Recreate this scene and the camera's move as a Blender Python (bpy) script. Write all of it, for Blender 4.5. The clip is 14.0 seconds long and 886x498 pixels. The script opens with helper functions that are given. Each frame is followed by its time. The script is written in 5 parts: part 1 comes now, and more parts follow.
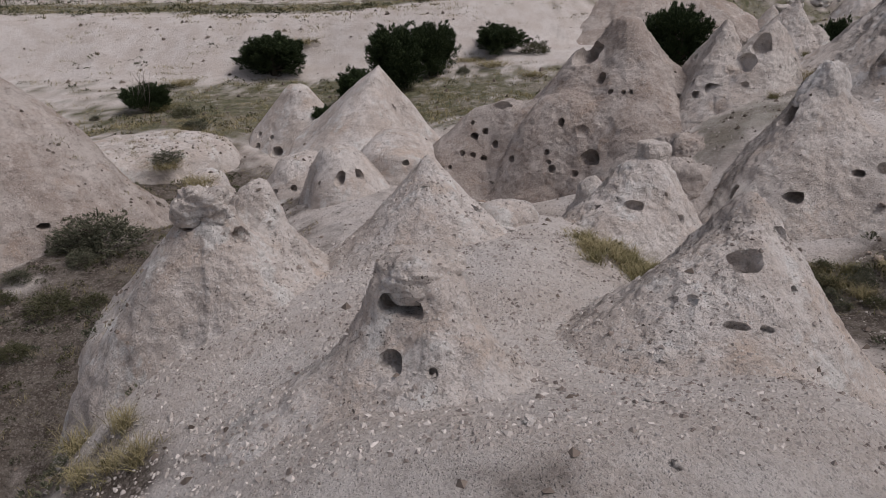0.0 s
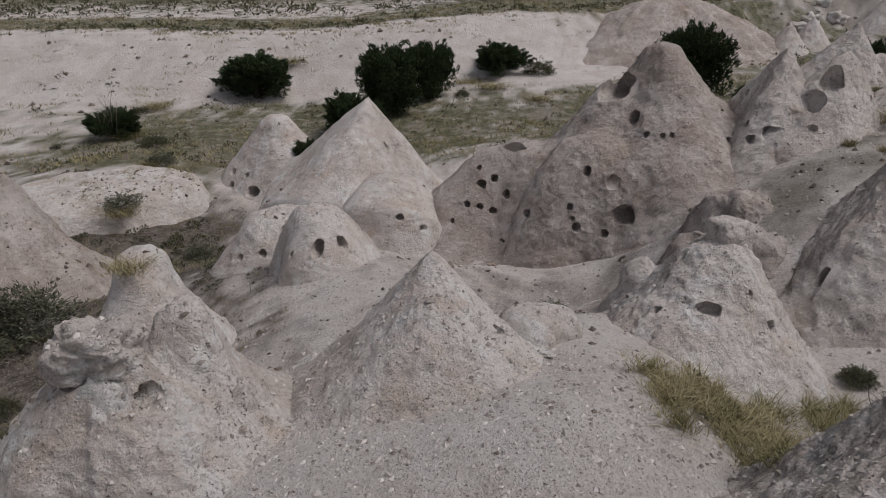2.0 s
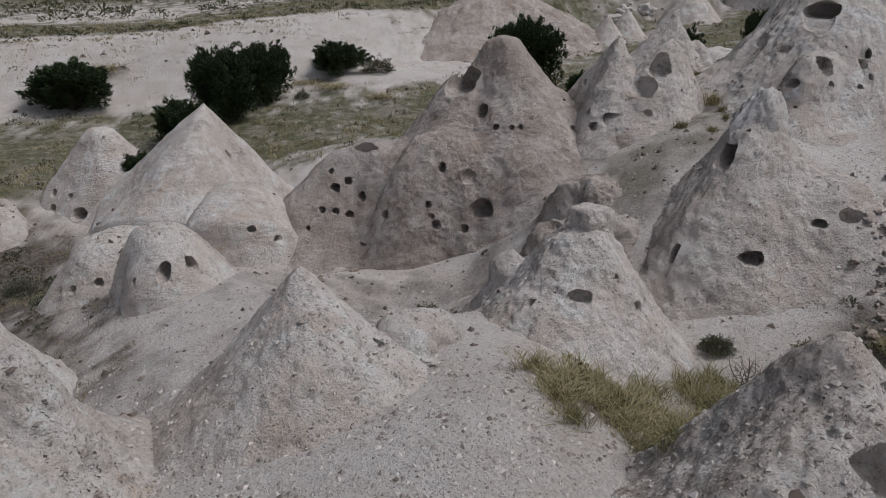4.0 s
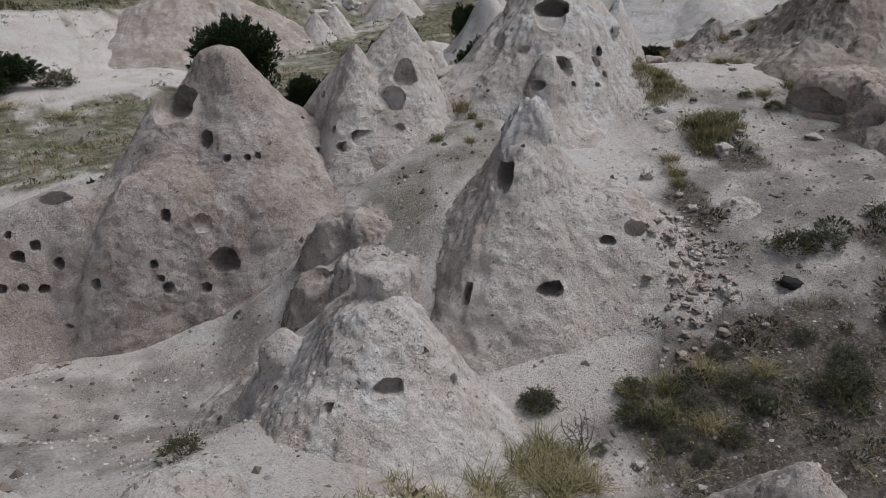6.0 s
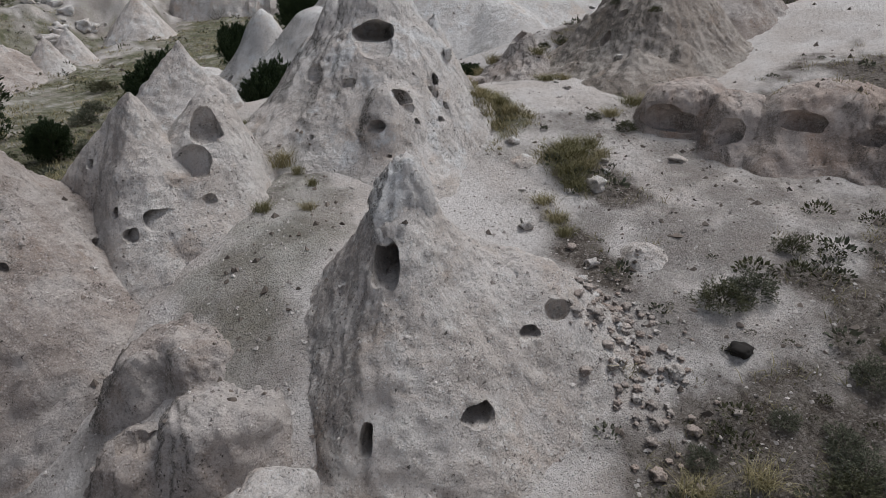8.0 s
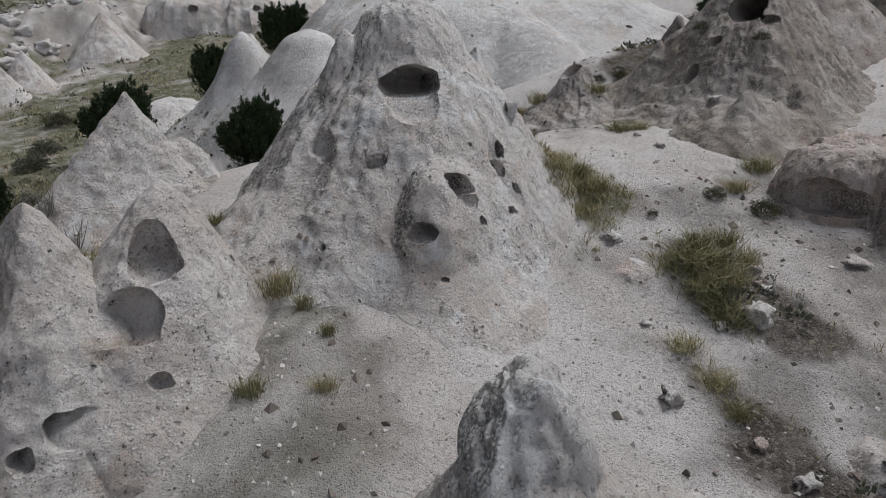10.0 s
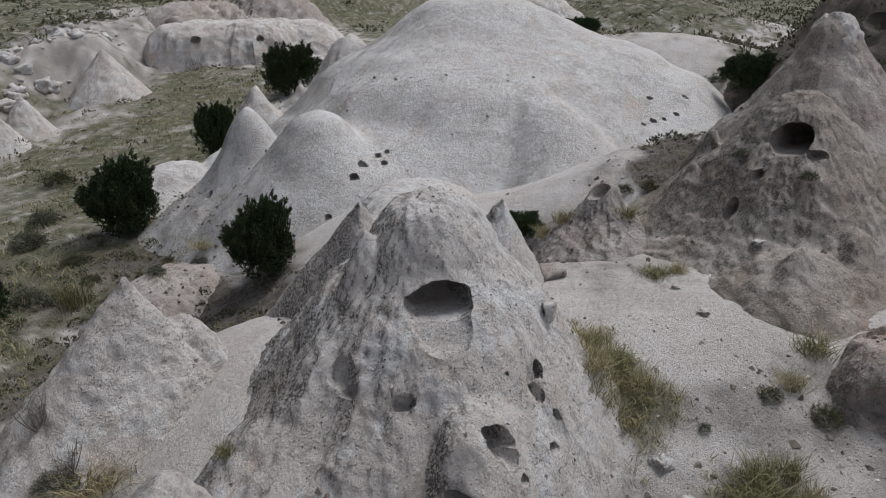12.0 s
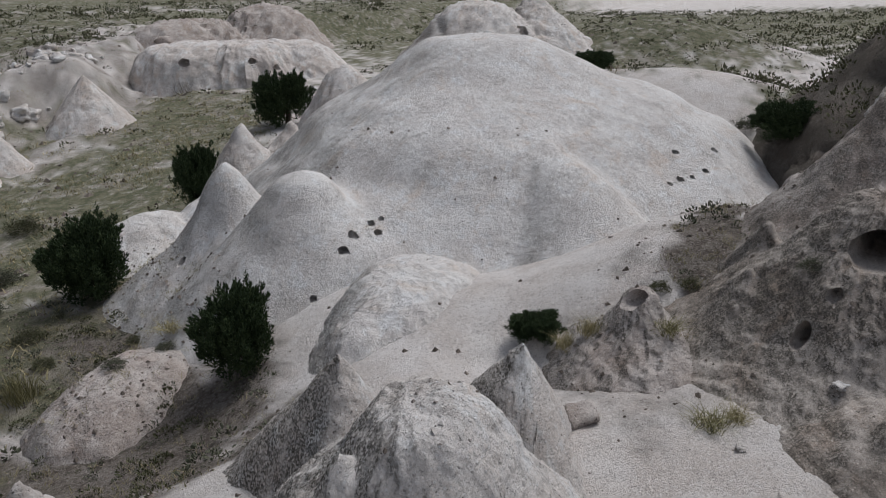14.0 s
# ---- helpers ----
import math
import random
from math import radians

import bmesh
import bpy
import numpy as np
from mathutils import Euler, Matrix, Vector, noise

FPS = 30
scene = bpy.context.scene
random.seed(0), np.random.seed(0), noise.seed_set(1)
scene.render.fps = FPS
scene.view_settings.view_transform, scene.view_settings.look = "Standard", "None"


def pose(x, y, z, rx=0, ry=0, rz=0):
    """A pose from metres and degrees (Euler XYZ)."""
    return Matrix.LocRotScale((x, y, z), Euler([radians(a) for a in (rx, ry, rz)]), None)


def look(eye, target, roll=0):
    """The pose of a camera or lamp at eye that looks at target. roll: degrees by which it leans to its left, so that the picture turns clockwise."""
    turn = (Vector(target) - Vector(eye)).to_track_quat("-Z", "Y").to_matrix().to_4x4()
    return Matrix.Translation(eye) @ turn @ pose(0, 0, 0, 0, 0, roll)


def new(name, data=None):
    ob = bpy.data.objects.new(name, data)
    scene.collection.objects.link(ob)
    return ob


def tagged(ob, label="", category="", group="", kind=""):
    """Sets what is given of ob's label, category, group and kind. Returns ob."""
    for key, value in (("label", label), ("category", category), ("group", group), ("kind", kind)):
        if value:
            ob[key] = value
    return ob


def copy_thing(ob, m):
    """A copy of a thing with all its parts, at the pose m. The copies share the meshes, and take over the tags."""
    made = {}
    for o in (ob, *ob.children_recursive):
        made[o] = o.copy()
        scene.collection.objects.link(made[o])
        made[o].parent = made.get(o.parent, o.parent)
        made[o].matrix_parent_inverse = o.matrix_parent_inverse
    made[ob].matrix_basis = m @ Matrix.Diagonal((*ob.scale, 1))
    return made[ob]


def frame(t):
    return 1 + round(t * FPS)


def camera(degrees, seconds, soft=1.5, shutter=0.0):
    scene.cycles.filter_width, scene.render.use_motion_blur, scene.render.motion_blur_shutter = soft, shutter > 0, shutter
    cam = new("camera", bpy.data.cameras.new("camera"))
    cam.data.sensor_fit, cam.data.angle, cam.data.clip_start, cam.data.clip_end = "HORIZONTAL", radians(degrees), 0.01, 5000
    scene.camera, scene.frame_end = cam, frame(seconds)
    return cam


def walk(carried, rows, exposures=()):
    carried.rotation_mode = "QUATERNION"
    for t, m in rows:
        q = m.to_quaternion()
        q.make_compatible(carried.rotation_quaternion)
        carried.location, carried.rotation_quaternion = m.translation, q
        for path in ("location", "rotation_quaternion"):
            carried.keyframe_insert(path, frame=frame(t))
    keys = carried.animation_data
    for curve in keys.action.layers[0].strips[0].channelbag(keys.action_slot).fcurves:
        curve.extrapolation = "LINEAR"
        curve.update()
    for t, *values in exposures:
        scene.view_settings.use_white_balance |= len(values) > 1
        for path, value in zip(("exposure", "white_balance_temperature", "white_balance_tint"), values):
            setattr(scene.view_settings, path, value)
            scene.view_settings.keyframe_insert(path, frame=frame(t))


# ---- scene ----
cam = camera(63.8, 14.0, soft=0.55)
PATH = [
    (0, (0.112, 0.058, 11.937), (0.112, 1.917, 11.199), -0.2),
    (0.5, (0.087, 0.941, 11.944), (0.09, 2.803, 11.214), -0.1),
    (1, (0.027, 2.429, 11.975), (0.033, 4.295, 11.254), 0.0),
    (1.5, (-0.04, 3.978, 12.044), (-0.031, 5.847, 11.332), -0.0),
    (2, (-0.129, 4.932, 12.072), (-0.111, 6.802, 11.363), -0.0),
    (2.2, (-0.167, 5.148, 12.087), (-0.137, 7.018, 11.378), -0.0),
    (4.3, (-0.37, 5.786, 11.973), (0.164, 7.574, 11.255), -0.7),
    (4.5, (-0.346, 6.008, 12.003), (0.261, 7.771, 11.28), -0.7),
    (5, (-0.236, 6.739, 12.061), (0.56, 8.424, 11.333), -0.8),
    (5.5, (-0.048, 7.775, 12.089), (0.913, 9.369, 11.356), -0.7),
    (6, (0.231, 8.925, 12.115), (1.33, 10.423, 11.377), -0.6),
    (6.5, (0.565, 10.099, 12.162), (1.801, 11.485, 11.419), -0.6),
    (7, (0.919, 11.223, 12.242), (2.299, 12.458, 11.488), -0.5),
    (7.2, (1.076, 11.627, 12.252), (2.511, 12.797, 11.496), -0.5),
    (9.3, (4.293, 15.886, 12.333), (5.849, 16.921, 11.622), -2.2),
    (9.5, (4.813, 16.441, 12.372), (6.37, 17.477, 11.664), -2.2),
    (10, (6.179, 17.815, 12.499), (7.738, 18.851, 11.794), -2.2),
    (10.5, (7.157, 18.847, 12.576), (8.718, 19.885, 11.88), -2.2),
    (11, (7.66, 19.401, 12.79), (9.221, 20.44, 12.093), -2.3),
    (11.5, (7.863, 19.5, 13.901), (9.418, 20.539, 13.192), -2.4),
    (12, (8.006, 19.427, 15.501), (9.559, 20.467, 14.789), -2.3),
    (12.5, (8.15, 19.414, 16.344), (9.702, 20.453, 15.627), -2.3),
    (13, (8.747, 19.781, 16.53), (10.3, 20.82, 15.817), -2.3),
    (13.5, (9.889, 20.563, 16.642), (11.445, 21.604, 15.937), -2.3),
    (14, (11.315, 21.615, 16.722), (12.874, 22.656, 16.025), -2.1),
]
LIGHT = [(0, 0.22, 6600, 18), (1.2, 0.18, 6600, 18), (2.2, 0.14, 6450, 14), (4.3, 0.22, 6250, 12), (7.2, 0.50, 6250, 11), (9.3, 0.53, 6150, 10), (14, 0.47, 6150, 11)]
walk(cam, [(t, look(eye, target, roll)) for t, eye, target, roll in PATH], LIGHT)

# ---- light ----
SUN_UP, SUN_TURN = radians(60), radians(104)
world = bpy.data.worlds.new("overcast_sky")
scene.world = world
world.use_nodes = True
wt = world.node_tree
sky = wt.nodes.new("ShaderNodeTexSky")
sky.sky_type, sky.sun_disc = "NISHITA", False
sky.sun_elevation, sky.sun_rotation = SUN_UP, SUN_TURN
sky.air_density, sky.dust_density, sky.ozone_density = 1.0, 4.0, 1.0
haze = wt.nodes.new("ShaderNodeMix")
haze.data_type = "RGBA"
haze.inputs[0].default_value = 0.75
haze.inputs[7].default_value = (2.3, 2.35, 2.45, 1)
wt.links.new(sky.outputs[0], haze.inputs[6])
wt.links.new(haze.outputs[2], wt.nodes["Background"].inputs[0])
wt.nodes["Background"].inputs[1].default_value = 0.078
sun = new("sun", bpy.data.lights.new("sun", "SUN"))
sun.data.energy, sun.data.angle, sun.data.color = 1.5, radians(26), (1.0, 0.97, 0.92)
sun.matrix_world = look((30 * math.sin(SUN_TURN), 30 * math.cos(SUN_TURN), 30 * math.tan(SUN_UP)), (0, 0, 0))


from mathutils.bvhtree import BVHTree

# ---- noise ----
_rng = np.random.RandomState(7)
_perm = np.concatenate([_rng.permutation(256)] * 3)
_grad = _rng.normal(size=(256, 3))
_grad /= np.linalg.norm(_grad, axis=1)[:, None]


def perlin(p):
    """Gradient noise, about -0.7 to 0.7, at an (n, 3) array of places."""
    p = np.asarray(p, float)
    c = np.floor(p).astype(int)
    f = p - c
    u = f * f * f * (f * (f * 6 - 15) + 10)
    c &= 255
    out = 0.0
    for dx in (0, 1):
        wx = u[:, 0] if dx else 1 - u[:, 0]
        for dy in (0, 1):
            wy = u[:, 1] if dy else 1 - u[:, 1]
            for dz in (0, 1):
                wz = u[:, 2] if dz else 1 - u[:, 2]
                k = _perm[_perm[_perm[c[:, 0] + dx] + c[:, 1] + dy] + c[:, 2] + dz]
                g = _grad[k]
                d = g[:, 0] * (f[:, 0] - dx) + g[:, 1] * (f[:, 1] - dy) + g[:, 2] * (f[:, 2] - dz)
                out = out + wx * wy * wz * d
    return out


def fbm(p, size, octaves=3, rough=0.5):
    p, total, a = np.asarray(p, float) / size, 0.0, 1.0
    for _ in range(octaves):
        total = total + a * perlin(p)
        p, a = p * 2.03 + 17.3, a * rough
    return total


def flat(x, y, seed=0.0):
    return np.stack([np.ravel(x), np.ravel(y), np.full(np.size(x), seed)], 1)


def step(a, b, v):
    u = np.clip((v - a) / (b - a), 0, 1)
    return u * u * (3 - 2 * u)


def curve(points):
    """A smooth monotone curve through (d, z) points."""
    d, z = np.array(points, float).T
    h = np.diff(d)
    s = np.diff(z) / h
    m = np.concatenate([[s[0]], np.where(s[1:] * s[:-1] > 0, 2 * s[1:] * s[:-1] / (s[1:] + s[:-1] - 1e-9), 0), [s[-1]]])

    def f(v):
        v = np.asarray(v, float)
        k = np.clip(np.searchsorted(d, v) - 1, 0, len(h) - 1)
        t = (v - d[k]) / h[k]
        far = t > 1
        t1 = np.clip(t, 0, 1)
        out = ((2 * t1**3 - 3 * t1**2 + 1) * z[k] + (t1**3 - 2 * t1**2 + t1) * h[k] * m[k]
               + (-2 * t1**3 + 3 * t1**2) * z[k + 1] + (t1**3 - t1**2) * h[k] * m[k + 1])
        return np.where(far, z[-1] + (v - d[-1]) * s[-1], out)
    return f


# ---- ground relief ----
MOUNDS = []


def mound(x, y, r, h):
    """A smooth swell of the ground, or a dip where h is negative."""
    MOUNDS.append((x, y, r, h))


mound(0, 6, 3.5, 3.51)
mound(4, 6.5, 3.5, 2.55)
mound(1, 10.5, 3.5, 1.99)
mound(5, 11, 3.5, 0.20)
mound(2.5, 14, 3.5, 2.42)
mound(-3, 9.5, 3.5, 0.74)
mound(-3, 13, 3.5, 2.30)
mound(-3.5, 18, 3.5, 2.04)
mound(-6, 6, 5, 2.20)
mound(-10, 12, 5, -0.20)
mound(-10, 18, 5, 0.17)
mound(-13, 24, 5, -0.17)
mound(2, 19, 3.5, 2.57)
mound(1, 24, 3.5, -0.09)
mound(5, 22, 3.5, -0.06)
mound(8, 16, 3.5, 0.15)
mound(8, 12, 3.5, 0.49)
mound(12, 14.5, 3.5, 0.39)
mound(15, 16.5, 3.5, 0.71)
mound(18, 17.5, 3.5, 0.29)
mound(16, 20.5, 3.5, 0.01)
mound(12, 23.5, 5, 0.59)
mound(9, 22, 5, 2.61)
mound(13, 26, 5, 1.50)
mound(19.5, 22.5, 5, 2.58)
mound(24, 23, 5, 1.06)
mound(24, 19, 5, -0.24)
mound(30, 27, 5, 2.00)
mound(24, 30, 5, 1.98)
mound(17, 30, 5, 2.92)
mound(20, 36, 5, -0.43)
mound(14, 37, 5, 1.08)
mound(27, 36, 5, 2.03)
mound(33, 22, 8, 2.51)
mound(40, 25, 8, -1.43)
mound(50, 30, 8, 3.67)
mound(22, 46, 8, 0.29)
mound(17, 11, 8, 2.07)
mound(27, 12, 8, 2.04)
mound(5, 38, 8, 1.35)
mound(-15, 38, 8, 2.20)
mound(2, 1, 4, 2.08)
mound(9, 5, 5, 1.08)
mound(38, 14, 9, 3.35)
mound(50, 42, 9, 3.29)
mound(-24, 26, 8, 1.57)
mound(-6, 25, 4, 1.50)
mound(44, 17, 7, 1.59)
mound(-14, 52, 9, 0.37)
mound(1, 7.5, 3, -1.21)
mound(-2, 23, 3.5, 1.88)
mound(36, 27, 5, 1.31)
mound(13, 32, 5, 1.04)
mound(76, 42, 12, 5)
mound(1.6, 21.5, 2, -0.99)
mound(3.2, 19.6, 1.6, -0.95)
mound(4.6, 21.8, 1.5, -0.37)
mound(25, 28.6, 2, -1.09)
mound(1.7, 24.5, 1.8, 0.30)
mound(6.3, 19.6, 1.3, -0.59)
mound(2.2, 17, 1.3, -0.08)
mound(-12.5, 22.3, 4.5, 1.4)
mound(-5.0, 10.2, 1.7, 0.75)
mound(-9.0, 12.3, 2.5, -1.9)
mound(5.2, 7.9, 1.5, 0.45)
mound(7.7, 18.6, 1.1, -0.5)
mound(24.8, 16.5, 3.6, 1.1)
mound(26.2, 26.0, 2.0, -0.45)
mound(1.6, 18.7, 1.3, -0.6)
mound(4.4, 21.6, 1.7, -0.75)


def ground_z(x, y, fine=True):
    x, y = np.asarray(x, float), np.asarray(y, float)
    z = 2.6 + 0.1 * np.clip(x, -10, 60)
    edge = 58 + 0.42 * np.clip(x, 0, 80)
    far = step(45, 60, y - 0.42 * np.clip(x, 0, 80))
    wob = fbm(flat(x, y, 3.1), 9, 3).reshape(x.shape)
    west = step(30, 8, x)
    z = z + 4.0 * step(0, 9, y - edge + (5 - 4.3 * west) * far * wob) + 0.035 * np.clip(y - edge - 9, 0, 400)
    z = z + 2.1 * step(42, 64, y) * step(26, 4, x)
    for mx, my, r, h in MOUNDS:
        z = z + h * np.exp(-((x - mx) ** 2 + (y - my) ** 2) / r**2)
    z = z + far * (1.5 - 1.1 * west) * np.abs(wob) + far * (0.9 - 0.84 * west) * np.abs(fbm(flat(x, y, 12.5), 3.5, 3)).reshape(x.shape)
    if fine:
        z = z + (0.10 * fbm(flat(x, y, 1.7), 2.3, 2) + 0.05 * fbm(flat(x, y, 5.2), 0.6, 3)).reshape(x.shape)
    return z


def zone(x, y, spots):
    """How much a place lies within any of the spots (x, y, half-length, half-width, turn in degrees), with a ragged rim."""
    x, y = np.asarray(x, float), np.asarray(y, float)
    rag = 0.75 * fbm(flat(x, y, 9.4), 1.6, 5, 0.6).reshape(x.shape)
    out = np.zeros_like(x)
    for cx, cy, a, b, turn in spots:
        c, s = math.cos(radians(turn)), math.sin(radians(turn))
        u, v = (x - cx) * c + (y - cy) * s, -(x - cx) * s + (y - cy) * c
        out = np.maximum(out, step(1.22, 0.68, np.sqrt((u / a) ** 2 + (v / b) ** 2) + rag))
    return out


# brown soil in the hollows, and the turf that grows on it
SOIL = [(-6.9, 8.2, 1.8, 2.4, 0), (-10.5, 17, 10, 4.8, 70), (-10, 8, 4, 5, 0), (-8.2, 11.2, 2.6, 3.2, 0), (-4.8, 7.6, 1.8, 0.9, -10), (20.5, 37.5, 6, 3, 70), (-11, 29, 5, 9, 20), (4.6, 13.7, 1.7, 1.1, -20), (10.5, 13.6, 3.6, 2.6, 10), (15.2, 12.2, 4, 2.4, 0),
        (17.2, 19.4, 2.2, 0.8, 55), (14.3, 18.3, 1.8, 0.6, 50), (17, 38, 5, 3, 60), (24, 44, 6, 4, 50), (22.6, 36.5, 2.2, 1.4, 60), (20, 47, 6, 5, 0), (31, 25.6, 6, 1.0, 8), (24, 14, 4, 3, 0)]
# thin soil; spots below the dovecote rock paint the shade on the hollow's floor
THIN_SOIL_AND_SHADE = [(0.5, 3.9, 6.5, 1.6, 4), (1.8, 21.5, 4, 3, 0), (5, 21.8, 2, 2, 0), (-5, 17, 3, 2, 0), (14.5, 15.5, 3, 2.5, 0), (17.5, 16, 4, 3, 0), (19, 19.4, 3.2, 2.2, -30), (15.9, 18.2, 3, 1.5, 15),
             (27, 26, 4.5, 2, 10), (33, 25, 7, 2.5, 15), (10.1, 22.8, 3.2, 1.6, 35), (12.5, 24.6, 1.6, 1.0, 20), (8.6, 21.4, 1.6, 1.2, 40), (1.6, 19.4, 2.6, 1.8, 0), (-13, 44, 12, 7, 0), (42, 82, 26, 12, 25)]
TURF = [(-8, 49, 19, 10, 0), (-15, 43, 9, 6, 0), (12, 48, 12, 9, 20), (30, 58, 16, 9, 40), (46, 68, 15, 7, 40), (18.7, 23.0, 1.8, 0.85, 50),
        (-20, 76, 70, 6, 0), (30, 95, 70, 14, 30), (60, 40, 10, 6, 30), (50, 24, 6, 4, 0), (75, 42, 16, 12, 0), (80, 118, 70, 18, -35), (30, 105, 40, 12, 0), (45, 70, 8, 4, 30), (130, 80, 60, 60, 0), (60, 175, 160, 50, 0), (150, 20, 60, 60, 0), (-60, 140, 90, 50, 0)]
THIN_TURF = [(10.1, 22.8, 2.8, 1.4, 35), (12.5, 24.6, 1.4, 0.8, 20), (-20, 46, 8, 7, 0)]

# ---- materials ----


class Nodes:
    """A short way to write a node material."""

    def __init__(self, name):
        self.mat = bpy.data.materials.new(name)
        self.mat.use_nodes = True
        self.t = self.mat.node_tree
        self.bsdf = self.t.nodes["Principled BSDF"]
        self.pos = self.t.nodes.new("ShaderNodeNewGeometry").outputs["Position"]

    def node(self, kind, **inputs):
        n = self.t.nodes.new(kind)
        for key, value in inputs.items():
            self.put(n.inputs[key.replace("_", " ")], value)
        return n

    def put(self, socket, value):
        if isinstance(value, bpy.types.NodeSocket):
            self.t.links.new(value, socket)
        else:
            socket.default_value = value

    def noise(self, scale, detail=5.0, rough=0.55, where=None, warp=0.0):
        n = self.node("ShaderNodeTexNoise", Scale=scale, Detail=detail, Roughness=rough, Distortion=warp)
        self.put(n.inputs["Vector"], where or self.pos)
        return n.outputs["Fac"]

    def cells(self, scale, feature="F1", where=None):
        n = self.node("ShaderNodeTexVoronoi", Scale=scale)
        n.feature = feature
        self.put(n.inputs["Vector"], where or self.pos)
        return n.outputs["Distance"]

    def ramp(self, fac, low, high, a=0.0, b=1.0):
        n = self.node("ShaderNodeMapRange")
        n.interpolation_type = "SMOOTHSTEP"
        for k, v in enumerate((fac, low, high, a, b)):
            self.put(n.inputs[k], v)
        return n.outputs[0]

    def math(self, op, a, b=0.0):
        n = self.node("ShaderNodeMath")
        n.operation = op
        self.put(n.inputs[0], a)
        self.put(n.inputs[1], b)
        return n.outputs[0]

    def mix(self, fac, a, b, blend="MIX"):
        n = self.node("ShaderNodeMix")
        n.data_type, n.blend_type = "RGBA", blend
        for k, v in ((0, fac), (6, a), (7, b)):
            self.put(n.inputs[k], v if isinstance(v, (bpy.types.NodeSocket, float, int)) else (*v, 1))
        return n.outputs[2]

    def attribute(self, name):
        n = self.node("ShaderNodeAttribute")
        n.attribute_name = name
        return n.outputs["Fac"]

    def bump(self, height, strength, distance, normal=None):
        n = self.node("ShaderNodeBump", Strength=strength, Distance=distance)
        self.put(n.inputs["Height"], height)
        if normal:
            self.put(n.inputs["Normal"], normal)
        return n.outputs[0]

    def finish(self, colour, rough=0.9, normal=None, specular=0.25):
        self.put(self.bsdf.inputs["Base Color"], colour)
        self.put(self.bsdf.inputs["Roughness"], rough)
        self.put(self.bsdf.inputs["Specular IOR Level"], specular)
        if normal:
            self.put(self.bsdf.inputs["Normal"], normal)
        return self.mat


def tuff_material(name, pale, warm, dark, lichen, speck=1.0, beds=1.0):
    """Weathered volcanic tuff: mottled body, faint beds, pebbly clasts, rain streaks, pits with their shade painted
    near-black, grey lichen on the cold flank.
    """
    n = Nodes(name)

    def stretched(x, y, z):
        v = n.node("ShaderNodeVectorMath")
        v.operation = "MULTIPLY"
        n.put(v.inputs[0], n.pos)
        n.put(v.inputs[1], (x, y, z))
        return v.outputs[0]

    tall, bedded = stretched(1.0, 1.0, 0.22), stretched(0.22, 0.22, 1.5)
    body = n.mix(n.ramp(n.noise(0.5, 8, 0.66), 0.4, 0.58), pale, warm)
    body = n.mix(n.ramp(n.noise(1.3, 9, 0.7), 0.5, 0.68, 0, 0.55), body, dark)
    body = n.mix(n.ramp(n.noise(0.8, 7, 0.66, warp=0.6), 0.52, 0.7, 0, 0.6), body, (0.92 * warm[0], 0.8 * warm[1], 0.69 * warm[2]))
    body = n.mix(n.ramp(n.noise(0.9, 8, 0.7, stretched(1.3, 1.3, 1.0)), 0.52, 0.64, 0, 0.85), body, tuple(min(0.78, 1.14 * c) for c in pale))
    body = n.mix(n.ramp(n.noise(1.8, 6, 0.68, bedded), 0.54, 0.7, 0, 0.4 * beds), body, tuple(0.85 * c for c in dark))
    body = n.mix(n.ramp(n.noise(2.6, 6, 0.66, tall), 0.54, 0.76, 0, 0.3), body, tuple(0.8 * c for c in dark))
    body = n.mix(n.ramp(n.noise(4.5, 8, 0.74), 0.49, 0.66, 0.0, 0.5 * speck), body, tuple(0.55 * c for c in warm))
    body = n.mix(n.ramp(n.noise(13, 7, 0.78), 0.54, 0.68, 0.0, 0.5 * speck), body, tuple(min(0.78, 1.2 * c) for c in pale))
    tone = n.node("ShaderNodeTexVoronoi", Scale=19.0)
    n.put(tone.inputs["Vector"], n.pos)
    grey = n.node("ShaderNodeSeparateColor", Color=tone.outputs["Color"])
    pebble = n.ramp(tone.outputs["Distance"], 0.2, 0.45, 1.0, 0.0)
    body = n.mix(n.math("MULTIPLY", n.ramp(grey.outputs[0], 0.75, 0.95, 0.0, 0.3 * speck), pebble), body, tuple(0.45 * c for c in dark))
    body = n.mix(n.math("MULTIPLY", n.ramp(grey.outputs[1], 0.68, 0.9, 0.0, 0.6 * speck), pebble), body, tuple(min(0.78, 1.3 * c) for c in pale))
    fine = n.node("ShaderNodeTexVoronoi", Scale=55.0)
    n.put(fine.inputs["Vector"], n.pos)
    light = n.node("ShaderNodeSeparateColor", Color=fine.outputs["Color"])
    body = n.mix(n.ramp(light.outputs[1], 0.6, 1.0, 0.0, 0.22 * speck), body, tuple(min(0.78, 1.3 * c) for c in pale))
    body = n.mix(n.ramp(light.outputs[0], 0.72, 1.0, 0.0, 0.25 * speck), body, tuple(0.45 * c for c in dark))
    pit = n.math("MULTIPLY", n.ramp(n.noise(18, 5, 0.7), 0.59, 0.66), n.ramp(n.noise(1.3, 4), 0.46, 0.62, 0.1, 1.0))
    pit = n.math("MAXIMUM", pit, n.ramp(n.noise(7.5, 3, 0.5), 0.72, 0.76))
    # the shade inside the small pits, put into the colour
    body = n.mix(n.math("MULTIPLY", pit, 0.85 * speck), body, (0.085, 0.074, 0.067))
    spot = n.node("ShaderNodeTexVoronoi", Scale=34.0)
    n.put(spot.inputs["Vector"], n.pos)
